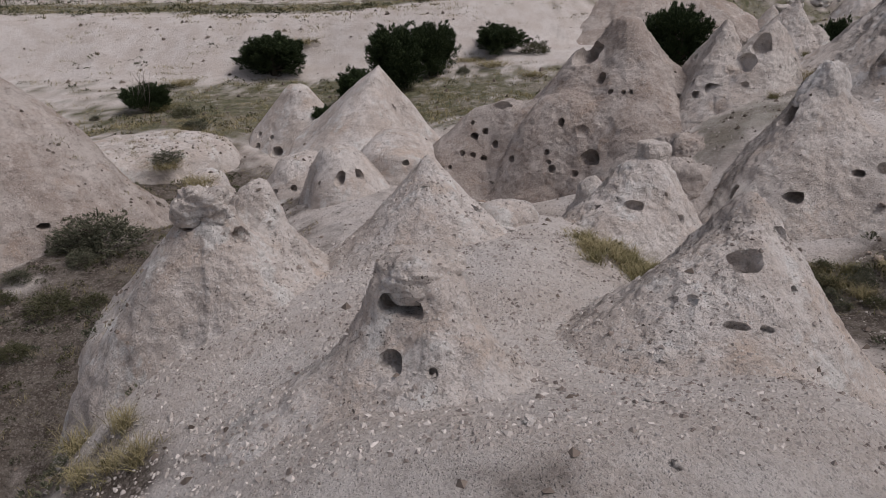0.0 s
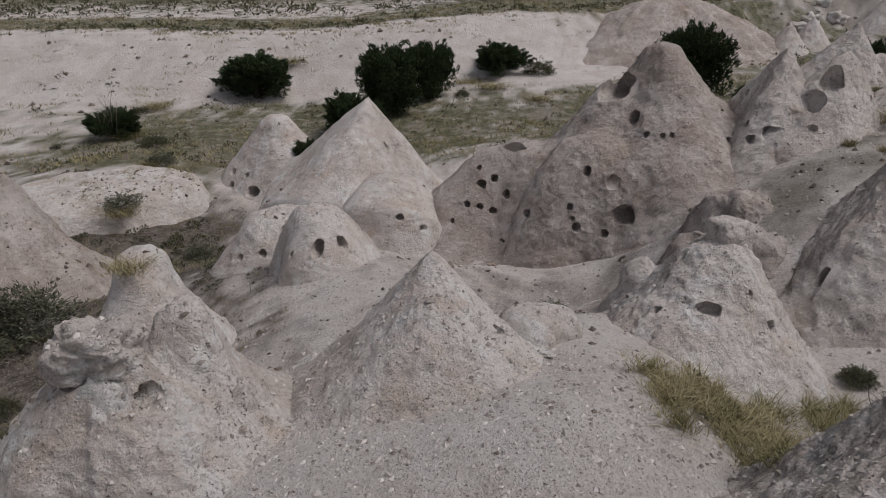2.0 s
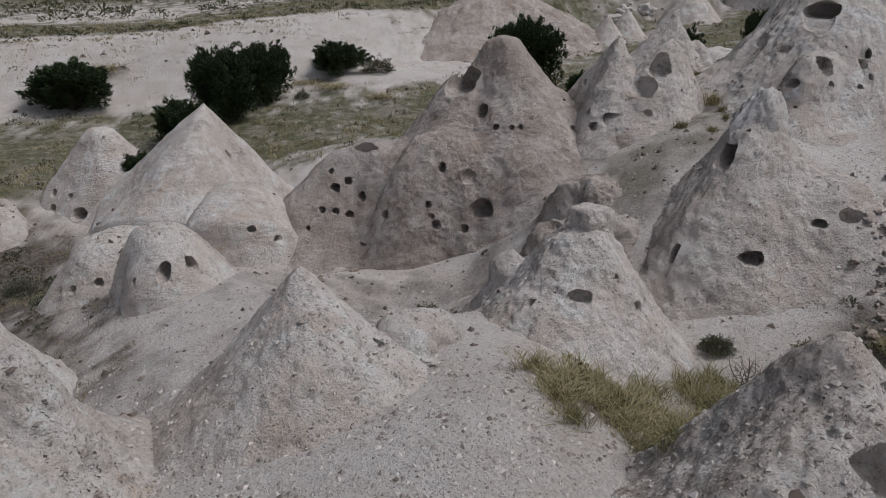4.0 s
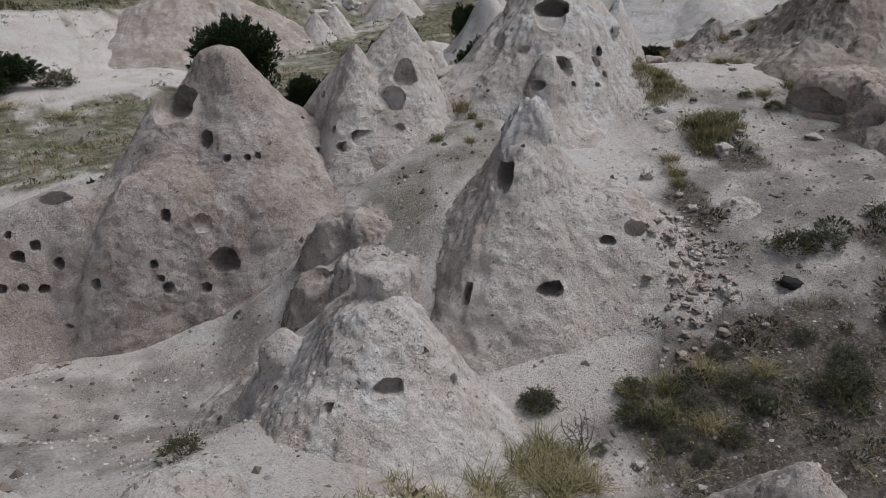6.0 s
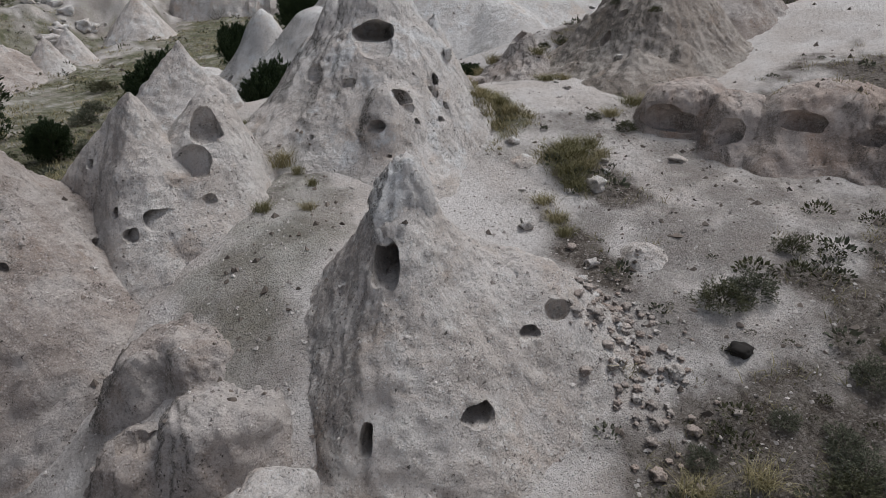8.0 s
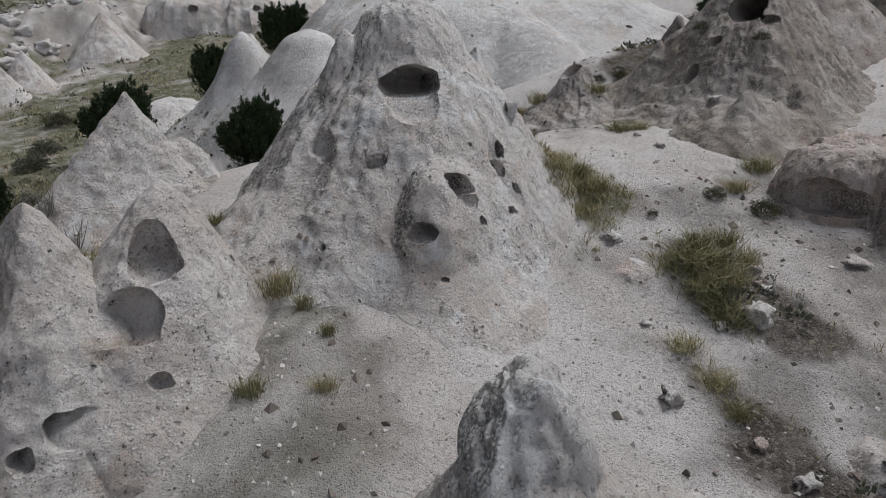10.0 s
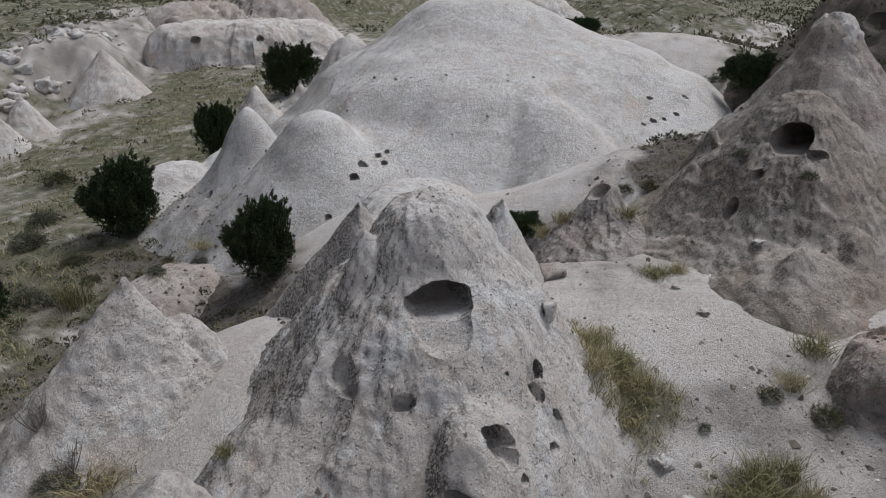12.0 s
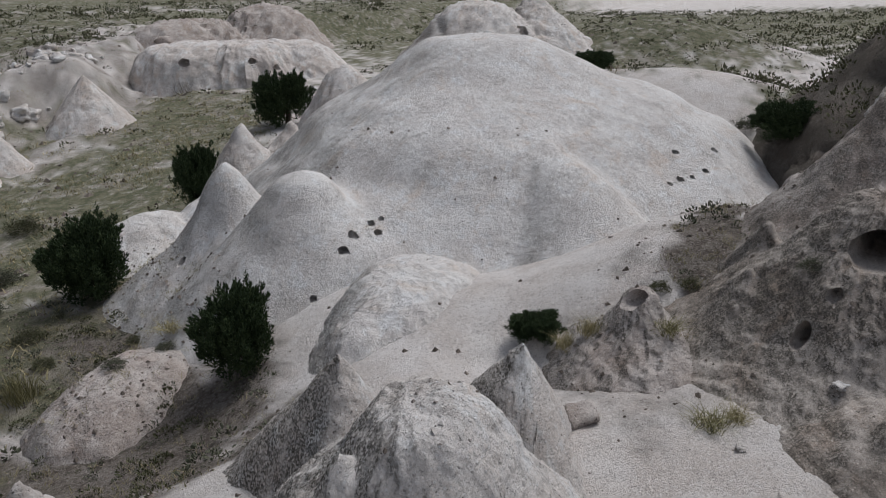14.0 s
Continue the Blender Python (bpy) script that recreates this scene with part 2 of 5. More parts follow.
    spot = n.node("ShaderNodeSeparateColor", Color=spot.outputs["Color"]).outputs[2]
    nrm = n.node("ShaderNodeSeparateXYZ", Vector=n.node("ShaderNodeNewGeometry").outputs["Normal"])
    face = n.math("ADD", n.math("MULTIPLY", nrm.outputs[0], -0.5), n.math("MULTIPLY", nrm.outputs[1], 0.8))
    cold = n.ramp(n.math("ADD", face, n.math("MULTIPLY", n.noise(1.2, 7, 0.7, tall), 1.3)), 0.8, 1.4)
    crust = n.math("MULTIPLY", n.math("MULTIPLY", n.ramp(n.noise(15, 10, 0.84), 0.36, 0.56), n.ramp(spot, 0.2, 0.6, 0.15, 1.0)), cold)
    patch = n.ramp(n.noise(0.6, 8, 0.72, tall), 0.58, 0.76, 0, 0.4)
    stray = n.math("MULTIPLY", n.math("MULTIPLY", n.ramp(n.noise(12, 10, 0.84), 0.44, 0.58), n.ramp(spot, 0.3, 0.7)), patch)
    body = n.mix(n.math("MULTIPLY", n.math("MAXIMUM", crust, stray), lichen), body, (0.13, 0.122, 0.102))
    high = n.math("ADD", n.noise(4, 12, 0.7), n.math("MULTIPLY", n.math("MULTIPLY", pebble, n.ramp(grey.outputs[2], 0.5, 0.9)), 0.14))
    high = n.math("ADD", high, n.math("MULTIPLY", pit, -0.45))
    high = n.math("ADD", high, n.math("MULTIPLY", n.math("MAXIMUM", crust, stray), 0.25))
    return n.finish(body, 0.95, n.bump(high, 1.0, 0.14), 0.12)


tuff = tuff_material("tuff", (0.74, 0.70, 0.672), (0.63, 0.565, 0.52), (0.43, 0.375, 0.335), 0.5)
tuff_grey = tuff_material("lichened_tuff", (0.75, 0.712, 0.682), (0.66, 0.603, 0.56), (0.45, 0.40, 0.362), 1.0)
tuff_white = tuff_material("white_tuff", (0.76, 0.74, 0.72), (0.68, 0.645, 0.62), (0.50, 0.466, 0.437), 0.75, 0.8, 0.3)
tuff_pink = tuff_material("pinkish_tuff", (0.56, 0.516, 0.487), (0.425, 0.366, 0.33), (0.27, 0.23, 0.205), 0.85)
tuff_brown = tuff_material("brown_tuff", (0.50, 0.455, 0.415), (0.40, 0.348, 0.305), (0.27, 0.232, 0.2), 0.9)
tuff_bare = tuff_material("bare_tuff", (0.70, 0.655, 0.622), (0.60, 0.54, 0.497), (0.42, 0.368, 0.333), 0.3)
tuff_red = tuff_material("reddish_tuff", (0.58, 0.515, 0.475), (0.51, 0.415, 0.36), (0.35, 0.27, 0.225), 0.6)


tuff_dark = tuff_material("dark_tuff", (0.19, 0.168, 0.15), (0.15, 0.127, 0.11), (0.09, 0.076, 0.066), 0.8)


def ground_material():
    n = Nodes("tuff_grit_and_soil")
    grit = n.mix(n.ramp(n.noise(0.6, 6), 0.35, 0.65), (0.74, 0.705, 0.68), (0.63, 0.575, 0.535))
    grit = n.mix(n.ramp(n.noise(3.2, 7, 0.7), 0.5, 0.72, 0, 0.5), grit, (0.46, 0.415, 0.39))
    tone = n.node("ShaderNodeTexVoronoi", Scale=24.0)
    n.put(tone.inputs["Vector"], n.pos)
    grey = n.node("ShaderNodeSeparateColor", Color=tone.outputs["Color"])
    grit = n.mix(n.ramp(grey.outputs[0], 0.6, 1.0, 0.0, 0.3), grit, (0.2, 0.175, 0.16))
    grit = n.mix(n.ramp(grey.outputs[1], 0.55, 1.0, 0.0, 0.5), grit, (0.78, 0.75, 0.73))
    grit = n.mix(n.ramp(n.noise(34, 4, 0.6), 0.62, 0.7, 0, 0.45), grit, (0.1, 0.085, 0.078))
    earth = n.mix(n.ramp(n.noise(2.2, 8, 0.7), 0.36, 0.64), (0.105, 0.088, 0.074), (0.205, 0.182, 0.16))
    earth = n.mix(n.ramp(grey.outputs[2], 0.6, 1.0, 0, 0.6), earth, (0.34, 0.31, 0.285))
    # dark patches painted into the soil for the brown shadows of the valley
    earth = n.mix(n.ramp(n.noise(7, 6, 0.7), 0.52, 0.66, 0, 0.8), earth, (0.06, 0.052, 0.042))
    sward = n.mix(n.ramp(n.noise(1.4, 8, 0.7), 0.38, 0.62), (0.125, 0.13, 0.08), (0.225, 0.215, 0.148))
    sward = n.mix(n.ramp(n.noise(5, 7, 0.72), 0.5, 0.62, 0, 0.6), sward, (0.095, 0.1, 0.062))
    sward = n.mix(n.ramp(n.noise(0.35, 7, 0.65), 0.5, 0.66, 0, 0.75), sward, (0.33, 0.3, 0.262))
    c = n.mix(n.attribute("soil"), grit, earth)
    c = n.mix(n.math("MULTIPLY", n.attribute("turf"), n.ramp(n.noise(1.3, 6, 0.65), 0.25, 0.5, 0.35, 1.0)), c, sward)
    high = n.math("ADD", n.noise(8, 10, 0.75), n.math("MULTIPLY", n.ramp(n.cells(24), 0.0, 0.4, 1.0, 0.0), 0.4))
    return n.finish(c, 0.95, n.bump(high, 1.0, 0.1), 0.1)


ground_mat = ground_material()

# ---- mesh helpers ----


def grid_mesh(name, verts, rows, cols, material, wrap=False):
    """A mesh from a rows x cols net of vertices; wrap joins the last column to the first."""
    me = bpy.data.meshes.new(name)
    i = np.arange(rows * cols).reshape(rows, cols)
    a = i[:-1] if wrap else i[:-1, :-1]
    b = np.roll(i, -1, 1)[:-1] if wrap else i[:-1, 1:]
    c = np.roll(i, -1, 1)[1:] if wrap else i[1:, 1:]
    d = i[1:] if wrap else i[1:, :-1]
    f = np.stack([a.ravel(), b.ravel(), c.ravel(), d.ravel()], 1)
    me.vertices.add(len(verts))
    me.vertices.foreach_set("co", np.asarray(verts, np.float32).ravel())
    me.loops.add(f.size)
    me.loops.foreach_set("vertex_index", f.ravel().astype(np.int32))
    me.polygons.add(len(f))
    me.polygons.foreach_set("loop_start", np.arange(0, f.size, 4, dtype=np.int32))
    me.polygons.foreach_set("use_smooth", np.ones(len(f), bool))
    me.update(calc_edges=True)
    me.validate()
    me.materials.append(material)
    return me


# ---- ground sheet ----


def spread(lo, hi, gap, out, near, far, most=0.72):
    """Places from -out to out: evenly spaced between lo and hi, wider beyond, but no wider than most between near and far."""
    def run(x, end, sign):
        places, g = [], gap
        while sign * x < sign * end:
            g = min(g * 1.045, most) if near < x < far else g * 1.06
            x += sign * g
            places.append(x)
        return places
    mid = list(np.arange(lo, hi, gap))
    return np.array(run(lo, -out, -1)[::-1] + mid + run(mid[-1], out, 1))


gx, gy = np.meshgrid(spread(-9, 26, 0.13, 600, -45, 70), spread(4, 27, 0.13, 600, 4, 92))
gz = ground_z(gx, gy)
ground = new("ground", grid_mesh("ground", np.stack([gx.ravel(), gy.ravel(), gz.ravel()], 1), *gx.shape, ground_mat))
for key, spots in (("soil", SOIL), ("turf", TURF)):
    cover_of = zone(gx, gy, spots)
    if key == "soil":
        cover_of = np.maximum(cover_of, 0.65 * zone(gx, gy, THIN_SOIL_AND_SHADE) * np.clip(0.62 + 1.5 * fbm(flat(gx, gy, 2.9), 1.1, 4, 0.6), 0.1, 1).reshape(gx.shape))
    else:
        cover_of = np.maximum(cover_of, 0.4 * zone(gx, gy, THIN_TURF))
        cover_of = cover_of * (1 - step(30, 8, gx) * step(56.5, 59, gy) * step(72, 69.5, gy))
    ground.data.attributes.new(key, "FLOAT", "POINT").data.foreach_set("value", cover_of.ravel())
tagged(ground, "pale pinkish tuff grit with brown soil and dry turf", "ground", kind="structure")

# ---- rocks ----


def cone(x, y, profile, sides=(0, 0, 0, 0, 0, 0), lobes=0.06):
    """The height of one rock form: a profile of (distance, height), wider or narrower to its sides
    (cosine and sine of one, two and three turns), its outline slightly lobed."""
    f, (c1, s1, c2, s2, c3, s3) = curve(profile), sides

    def height(px, py):
        u, v = px - x, py - y
        d, a = np.sqrt(u * u + v * v), np.arctan2(v, u)
        wide = 1 + c1 * np.cos(a) + s1 * np.sin(a) + c2 * np.cos(2 * a) + s2 * np.sin(2 * a) + c3 * np.cos(3 * a) + s3 * np.sin(3 * a)
        wide = np.clip(wide, 0.35, 3)
        wob = fbm(np.stack([1.3 * np.cos(a), 1.3 * np.sin(a), x * 1.3 + y + 0.35 * d], 1), 1.0, 2)
        return f(d / wide * (1 + lobes * 1.6 * wob))
    return height


def rock_mesh(name, forms, x, y, reach, gap, rough, material, seed=0.0, sink=0.25, coarse=1.0, ribs=0.1, blend=0.06, fillet=0.14):
    """One closed rock: the higher of its forms at each place, sampled on rays from its top, with weathered relief."""
    fine = 160
    n_turn = int(min(max(2 * math.pi * reach * 0.55 / gap, 48), 460))
    ang = np.linspace(0, 2 * math.pi, n_turn, endpoint=False)
    r = np.linspace(0.0, reach, fine)
    X, Y = x + r[:, None] * np.cos(ang), y + r[:, None] * np.sin(ang)

    def height(px, py):
        hs = np.stack([f(px, py) for f in forms])
        top = hs.max(0)
        top = top + blend * np.log(np.exp((hs - top) / blend).sum(0))
        g = ground_z(px, py, False)
        raw = top
        top = np.maximum(top, g - 0.5) + fillet * np.log1p(np.exp(-np.abs(top - g + 0.5) / fillet))
        low = g - sink - 0.1
        edge = step(0.78, 1.0, np.hypot(px - x, py - y) / reach)
        return top - edge * np.maximum(top - low, 0), raw - g

    Z, over = (q.reshape(X.shape) for q in height(X.ravel(), Y.ravel()))
    above = over > -0.75
    last = np.array([np.max(np.nonzero(above[:, k])[0], initial=3) for k in range(n_turn)])
    last = np.minimum(last + 2, fine - 1)
    arc = np.concatenate([np.zeros((1, n_turn)), np.cumsum(np.sqrt(np.diff(r)[:, None] ** 2 + np.diff(Z, axis=0) ** 2), 0)])
    total = arc[last, np.arange(n_turn)]
    n_out = int(min(max(np.percentile(total, 80) / gap, 24), 330))
    rr = np.stack([np.interp(np.linspace(0, 1, n_out) * total[k], arc[:, k], r) for k in range(n_turn)], 1)
    rr[0] = 1e-4
    X, Y = x + rr * np.cos(ang), y + rr * np.sin(ang)
    Z = height(X.ravel(), Y.ravel())[0].reshape(X.shape)
    P = np.stack([X, Y, Z], 2)
    du, dv = np.gradient(P, axis=0), (np.roll(P, -1, 1) - np.roll(P, 1, 1))
    N = np.cross(dv, du)
    N *= np.sign(N[..., 2:3] + 1e-9)
    N /= np.linalg.norm(N, axis=2)[..., None] + 1e-9
    p = P.reshape(-1, 3) + seed
    lump = fbm(p * (1, 1, 0.8), 1.1 * coarse, 2) * 1.0 + 0.45 * fbm(p, 0.42 * coarse, 2)
    pit = fbm(p, 0.17, 2)
    crag = np.abs(fbm(p * (1, 1, 0.7), 0.7 * coarse, 2))
    turn, away = np.tile(ang, n_out), rr.ravel()
    k = 2.0 + 0.08 * reach
    furrow = fbm(np.stack([k * np.cos(turn), k * np.sin(turn), 0.35 * away / coarse + x + 2 * y], 1), 1.0, 3, 0.55)
    furrow = (2.4 * np.abs(furrow) - 0.5) * step(0.05, 0.4, away / reach)
    nick = np.abs(fbm(p * (1, 1, 0.8), 0.28, 2))
    grain = 1.0 if gap < 0.1 else 0.1
    disp = rough * (0.5 * lump - 0.85 * crag - 0.4 * grain * nick + 0.25) + min(rough, 0.16) * grain * (0.26 * pit + 0.16 * fbm(p, 0.09, 1))
    disp = disp - 0.45 * ribs * furrow * np.clip(0.5 + 2.2 * fbm(p, 2.6 * coarse, 2), 0, 1)
    near_top = np.clip(rr.ravel() / (0.25 + 0.0 * reach), 0, 1)
    P = P.reshape(-1, 3) + N.reshape(-1, 3) * (disp * (0.3 + 0.7 * near_top))[:, None]
    P[:n_turn] = P[:n_turn].mean(0)
    me = grid_mesh(name, P, n_out, n_turn, material, wrap=True)
    bm = bmesh.new()
    bm.from_mesh(me)
    bm.verts.ensure_lookup_table()
    rim = [bm.verts[(n_out - 1) * n_turn + k] for k in range(n_turn)]
    foot = bm.verts.new((x, y, min(v.co.z for v in rim) - 1.0))
    for k in range(n_turn):
        bm.faces.new((rim[k], rim[(k + 1) % n_turn], foot))
    bm.verts.ensure_lookup_table()
    bmesh.ops.remove_doubles(bm, verts=[bm.verts[k] for k in range(n_turn)], dist=1e-3)
    bmesh.ops.recalc_face_normals(bm, faces=bm.faces)
    bm.to_mesh(me)
    bm.free()
    return me


def cutter(bm, place, axis, w, h, depth, seed):
    """A lumpy pocket to be cut out: w wide, h high, running in along -axis."""
    side = Vector((0, 0, 1)).cross(axis).normalized()
    up = axis.cross(side)
    made = bmesh.ops.create_icosphere(bm, subdivisions=3, radius=1.0)["verts"]
    inset = 0.3
    if depth > 0.6 * max(w, h):
        w, h, depth, inset = 1.03 * w, 1.03 * h, 1.4 * depth, 0.44
    for v in made:
        c = v.co.copy()
        k = 1 + 0.3 * noise.noise(c * 1.3 + Vector((seed, seed * 0.7, 3.0)))
        c.y *= 0.78 if c.y < 0 else 1.08
        c = Vector((math.copysign(abs(c.x) ** 0.85, c.x), math.copysign(abs(c.y) ** 0.85, c.y), c.z)) * k
        flare = 1 + 0.75 * max(0.0, c.z)
        v.co = place + side * c.x * flare * w / 2 + up * c.y * flare * h / 2 + axis * (c.z - inset) * depth


def whole(me):
    """Keep only the largest connected piece of a mesh."""
    e = np.empty(len(me.edges) * 2, np.int32)
    me.edges.foreach_get("vertices", e)
    a, b = e.reshape(-1, 2).T
    tag = np.arange(len(me.vertices))
    while True:
        low = np.minimum(tag[a], tag[b])
        fresh = tag.copy()
        np.minimum.at(fresh, a, low)
        np.minimum.at(fresh, b, low)
        fresh = fresh[fresh]
        if (fresh == tag).all():
            break
        tag = fresh
    best = np.bincount(tag).argmax()
    if (tag != best).any():
        bm = bmesh.new()
        bm.from_mesh(me)
        bm.verts.ensure_lookup_table()
        bmesh.ops.delete(bm, geom=[bm.verts[int(k)] for k in np.nonzero(tag != best)[0]], context="VERTS")
        bm.to_mesh(me)
        bm.free()


def carve(ob, pockets):
    """Cut pockets (x, y, z, width, height, depth) into a rock, each square to its face; those that meet are cut in turn."""
    tree = BVHTree.FromObject(ob, bpy.context.evaluated_depsgraph_get())
    rounds = []
    for k, (x, y, z, w, h, depth) in enumerate(pockets):
        place, normal, _, _ = tree.find_nearest(Vector((x, y, z)))
        level = 0.12 if depth > 0.6 * max(w, h) else 0.9
        axis = Vector((normal.x, normal.y, level * normal.z)).normalized()
        size = max(w, h, depth * 2) * 0.65
        for batch in rounds:
            if all((place - q).length > size + r for q, r, *_ in batch):
                break
        else:
            batch = []
            rounds.append(batch)
        batch.append((place, size, axis, w, h, depth, k * 3.7 + x))
    for batch in rounds:
        bm = bmesh.new()
        for place, _, axis, w, h, depth, seed in batch:
            cutter(bm, place, axis, w, h, depth, seed)
        me = bpy.data.meshes.new("pockets")
        bm.to_mesh(me)
        bm.free()
        tool = new("pockets", me)
        mod = ob.modifiers.new("cut", "BOOLEAN")
        mod.operation, mod.solver, mod.object = "DIFFERENCE", "EXACT", tool
        done = bpy.data.meshes.new_from_object(ob.evaluated_get(bpy.context.evaluated_depsgraph_get()))
        if len(done.vertices) < 0.8 * len(ob.data.vertices):
            mod.solver = "FAST"
            done = bpy.data.meshes.new_from_object(ob.evaluated_get(bpy.context.evaluated_depsgraph_get()))
        ob.modifiers.remove(mod)
        if len(done.vertices) > 0.8 * len(ob.data.vertices):
            old, ob.data = ob.data, done
            bpy.data.meshes.remove(old)
        bpy.data.objects.remove(tool)
    whole(ob.data)
    ob.data.polygons.foreach_set("use_smooth", np.ones(len(ob.data.polygons), bool))
    ob.data.set_sharp_from_angle(angle=radians(55))


def rock(name, label, forms, x, y, reach, gap=0.08, rough=0.16, material=None, seed=0.0, category="rock", coarse=1.0, ribs=0.1, blend=0.06, fillet=0.14):
    ob = new(name, rock_mesh(name, forms, x, y, reach, gap, rough, material or tuff, seed, coarse=coarse, ribs=ribs, blend=blend, fillet=fillet))
    return tagged(ob, label, category)


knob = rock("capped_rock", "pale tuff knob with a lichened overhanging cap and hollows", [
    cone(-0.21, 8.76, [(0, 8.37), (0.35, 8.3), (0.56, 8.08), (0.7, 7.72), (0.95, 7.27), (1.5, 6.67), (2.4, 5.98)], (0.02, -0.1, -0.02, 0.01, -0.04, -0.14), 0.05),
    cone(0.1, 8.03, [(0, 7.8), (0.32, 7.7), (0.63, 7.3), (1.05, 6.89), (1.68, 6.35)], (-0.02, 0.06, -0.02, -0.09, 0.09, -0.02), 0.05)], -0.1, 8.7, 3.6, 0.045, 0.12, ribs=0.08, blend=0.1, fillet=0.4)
right_cone = rock("rock_cone", "rough pinkish tuff cone with a round cave mouth", [
    cone(5, 10.83, [(0, 8.64), (0.2, 8.48), (0.5, 8.04), (0.9, 7.4), (1.4, 6.6), (2, 5.6)], (0.02, 0.11, 0.03, -0.01, 0.07, 0.02), 0.05),
    cone(4.87, 10.18, [(0, 8.16), (0.5, 7.92), (1, 7.58), (1.6, 6.96), (2.4, 6.11), (3.4, 5.34), (4.4, 4.71)], (-0.25, -0.06, 0.08, 0.14, -0.02, -0.04), 0.05)], 4.95, 10.8, 5.4, 0.055, 0.14, blend=0.2, fillet=0.42)
left_cone = rock("rock_cone", "broad tuff cone above the valley with a small shoulder pillar", [
    cone(-4.42, 12.9, [(0, 7.95), (0.35, 7.81), (0.6, 7.36), (1, 6.82), (2, 5.2), (2.6, 4.2), (3.3, 2.6), (4, 1.4)], (0.1, 0.01, 0.08, -0.04, 0.03, -0.08), 0.05),
    cone(-3.62, 13.94, [(0, 7.93), (0.2, 7.85), (0.4, 7.46), (0.7, 6.88), (1.2, 6.25), (2.3, 5.3), (2.9, 4.0), (3.5, 2.0)], (-0.06, -0.17, 0, 0.1, -0.09, -0.13), 0.05)], -4, 13.2, 6.5, 0.07, 0.14, blend=0.12, fillet=0.3)
head_cone = rock("rock_pillar", "stubby tuff pillar with a rounded head", [
    cone(-6.39, 19.04, [(0, 6.78), (0.5, 6.61), (0.9, 5.86), (1.6, 4.92), (3, 3.6), (5, 2.09)], (0.05, -0.16, -0.18, -0.13, -0.02, 0.03), 0.05)], -6.57, 19.7, 5, 0.1, 0.16)
mid_cone = rock("rock_cone", "clean pointed cone of pale gritty tuff", [
    cone(-0.2, 15.2, [(0, 8.14), (0.15, 8.04), (0.6, 7.54), (1.2, 6.93), (1.8, 6.3), (2.6, 5.58), (3.5, 5.1)], (0.02, -0.11, -0.09, -0.09, 0, -0.03), 0.05),
    cone(-0.15, 14.5, [(0, 7.78), (0.35, 7.55), (0.9, 6.95), (1.6, 6.3), (2.4, 5.7)], (0, 0, 0.05, 0, 0, 0), 0.05)], -0.15, 15.3, 5, 0.055, 0.1, ribs=0.08, blend=0.15, fillet=0.3)
block = rock("rock_block", "low flat-topped tuff block half buried in grit", [
    cone(1.64, 15.79, [(0, 6.86), (0.41, 6.8), (0.61, 6.58), (0.77, 6.11), (1.02, 5.52)], (-0.08, 0.05, 0.11, 0.02, 0.1, 0.07), 0.05)], 1.7, 15.5, 1.4, 0.06, 0.12)
cap_cone = rock("rock_cone", "craggy tuff cone with a square cap block and side pinnacles", [
    cone(5.41, 17.58, [(0, 7.6), (0.4, 7.46), (0.7, 7.19), (1.2, 6.58), (1.8, 5.99), (2.6, 5.15), (3.4, 4.56)], (-0.22, 0.06, -0.09, 0.12, -0.02, -0.11), 0.05),
    cone(4.2, 18.81, [(0, 6.65), (0.3, 6.37), (0.5, 5.77), (0.9, 4.97)], (0, 0, -0.01, 0.01, 0, 0), 0.05),
    cone(3.87, 17.29, [(0, 6.33), (0.25, 6.1), (0.5, 5.6), (0.9, 5)], (0, 0, 0, 0, 0, 0), 0.05)], 5.1, 17.5, 4.8, 0.06, 0.16, ribs=0.2)
big_cone = rock("rock_cone", "big leaning tuff cone with a loose-looking white cap and small caves", [
    cone(10.52, 19.97, [(0, 9.0), (0.4, 8.82), (0.75, 8.4), (1.05, 7.98), (1.35, 7.6), (2, 6.9), (2.6, 6.19), (3.2, 5.41), (3.8, 4.82)], (0.11, -0.06, -0.01, 0, 0.03, -0.07), 0.05),
    cone(11.86, 18.65, [(0, 7.8), (0.6, 7.6), (1.3, 7.05), (2.0, 6.32), (2.8, 5.4)], (-0.18, 0.03, -0.04, 0.02, -0.13, 0), 0.05)], 10.8, 19.8, 5.6, 0.065, 0.15, tuff_bare, ribs=0.16, blend=0.1)
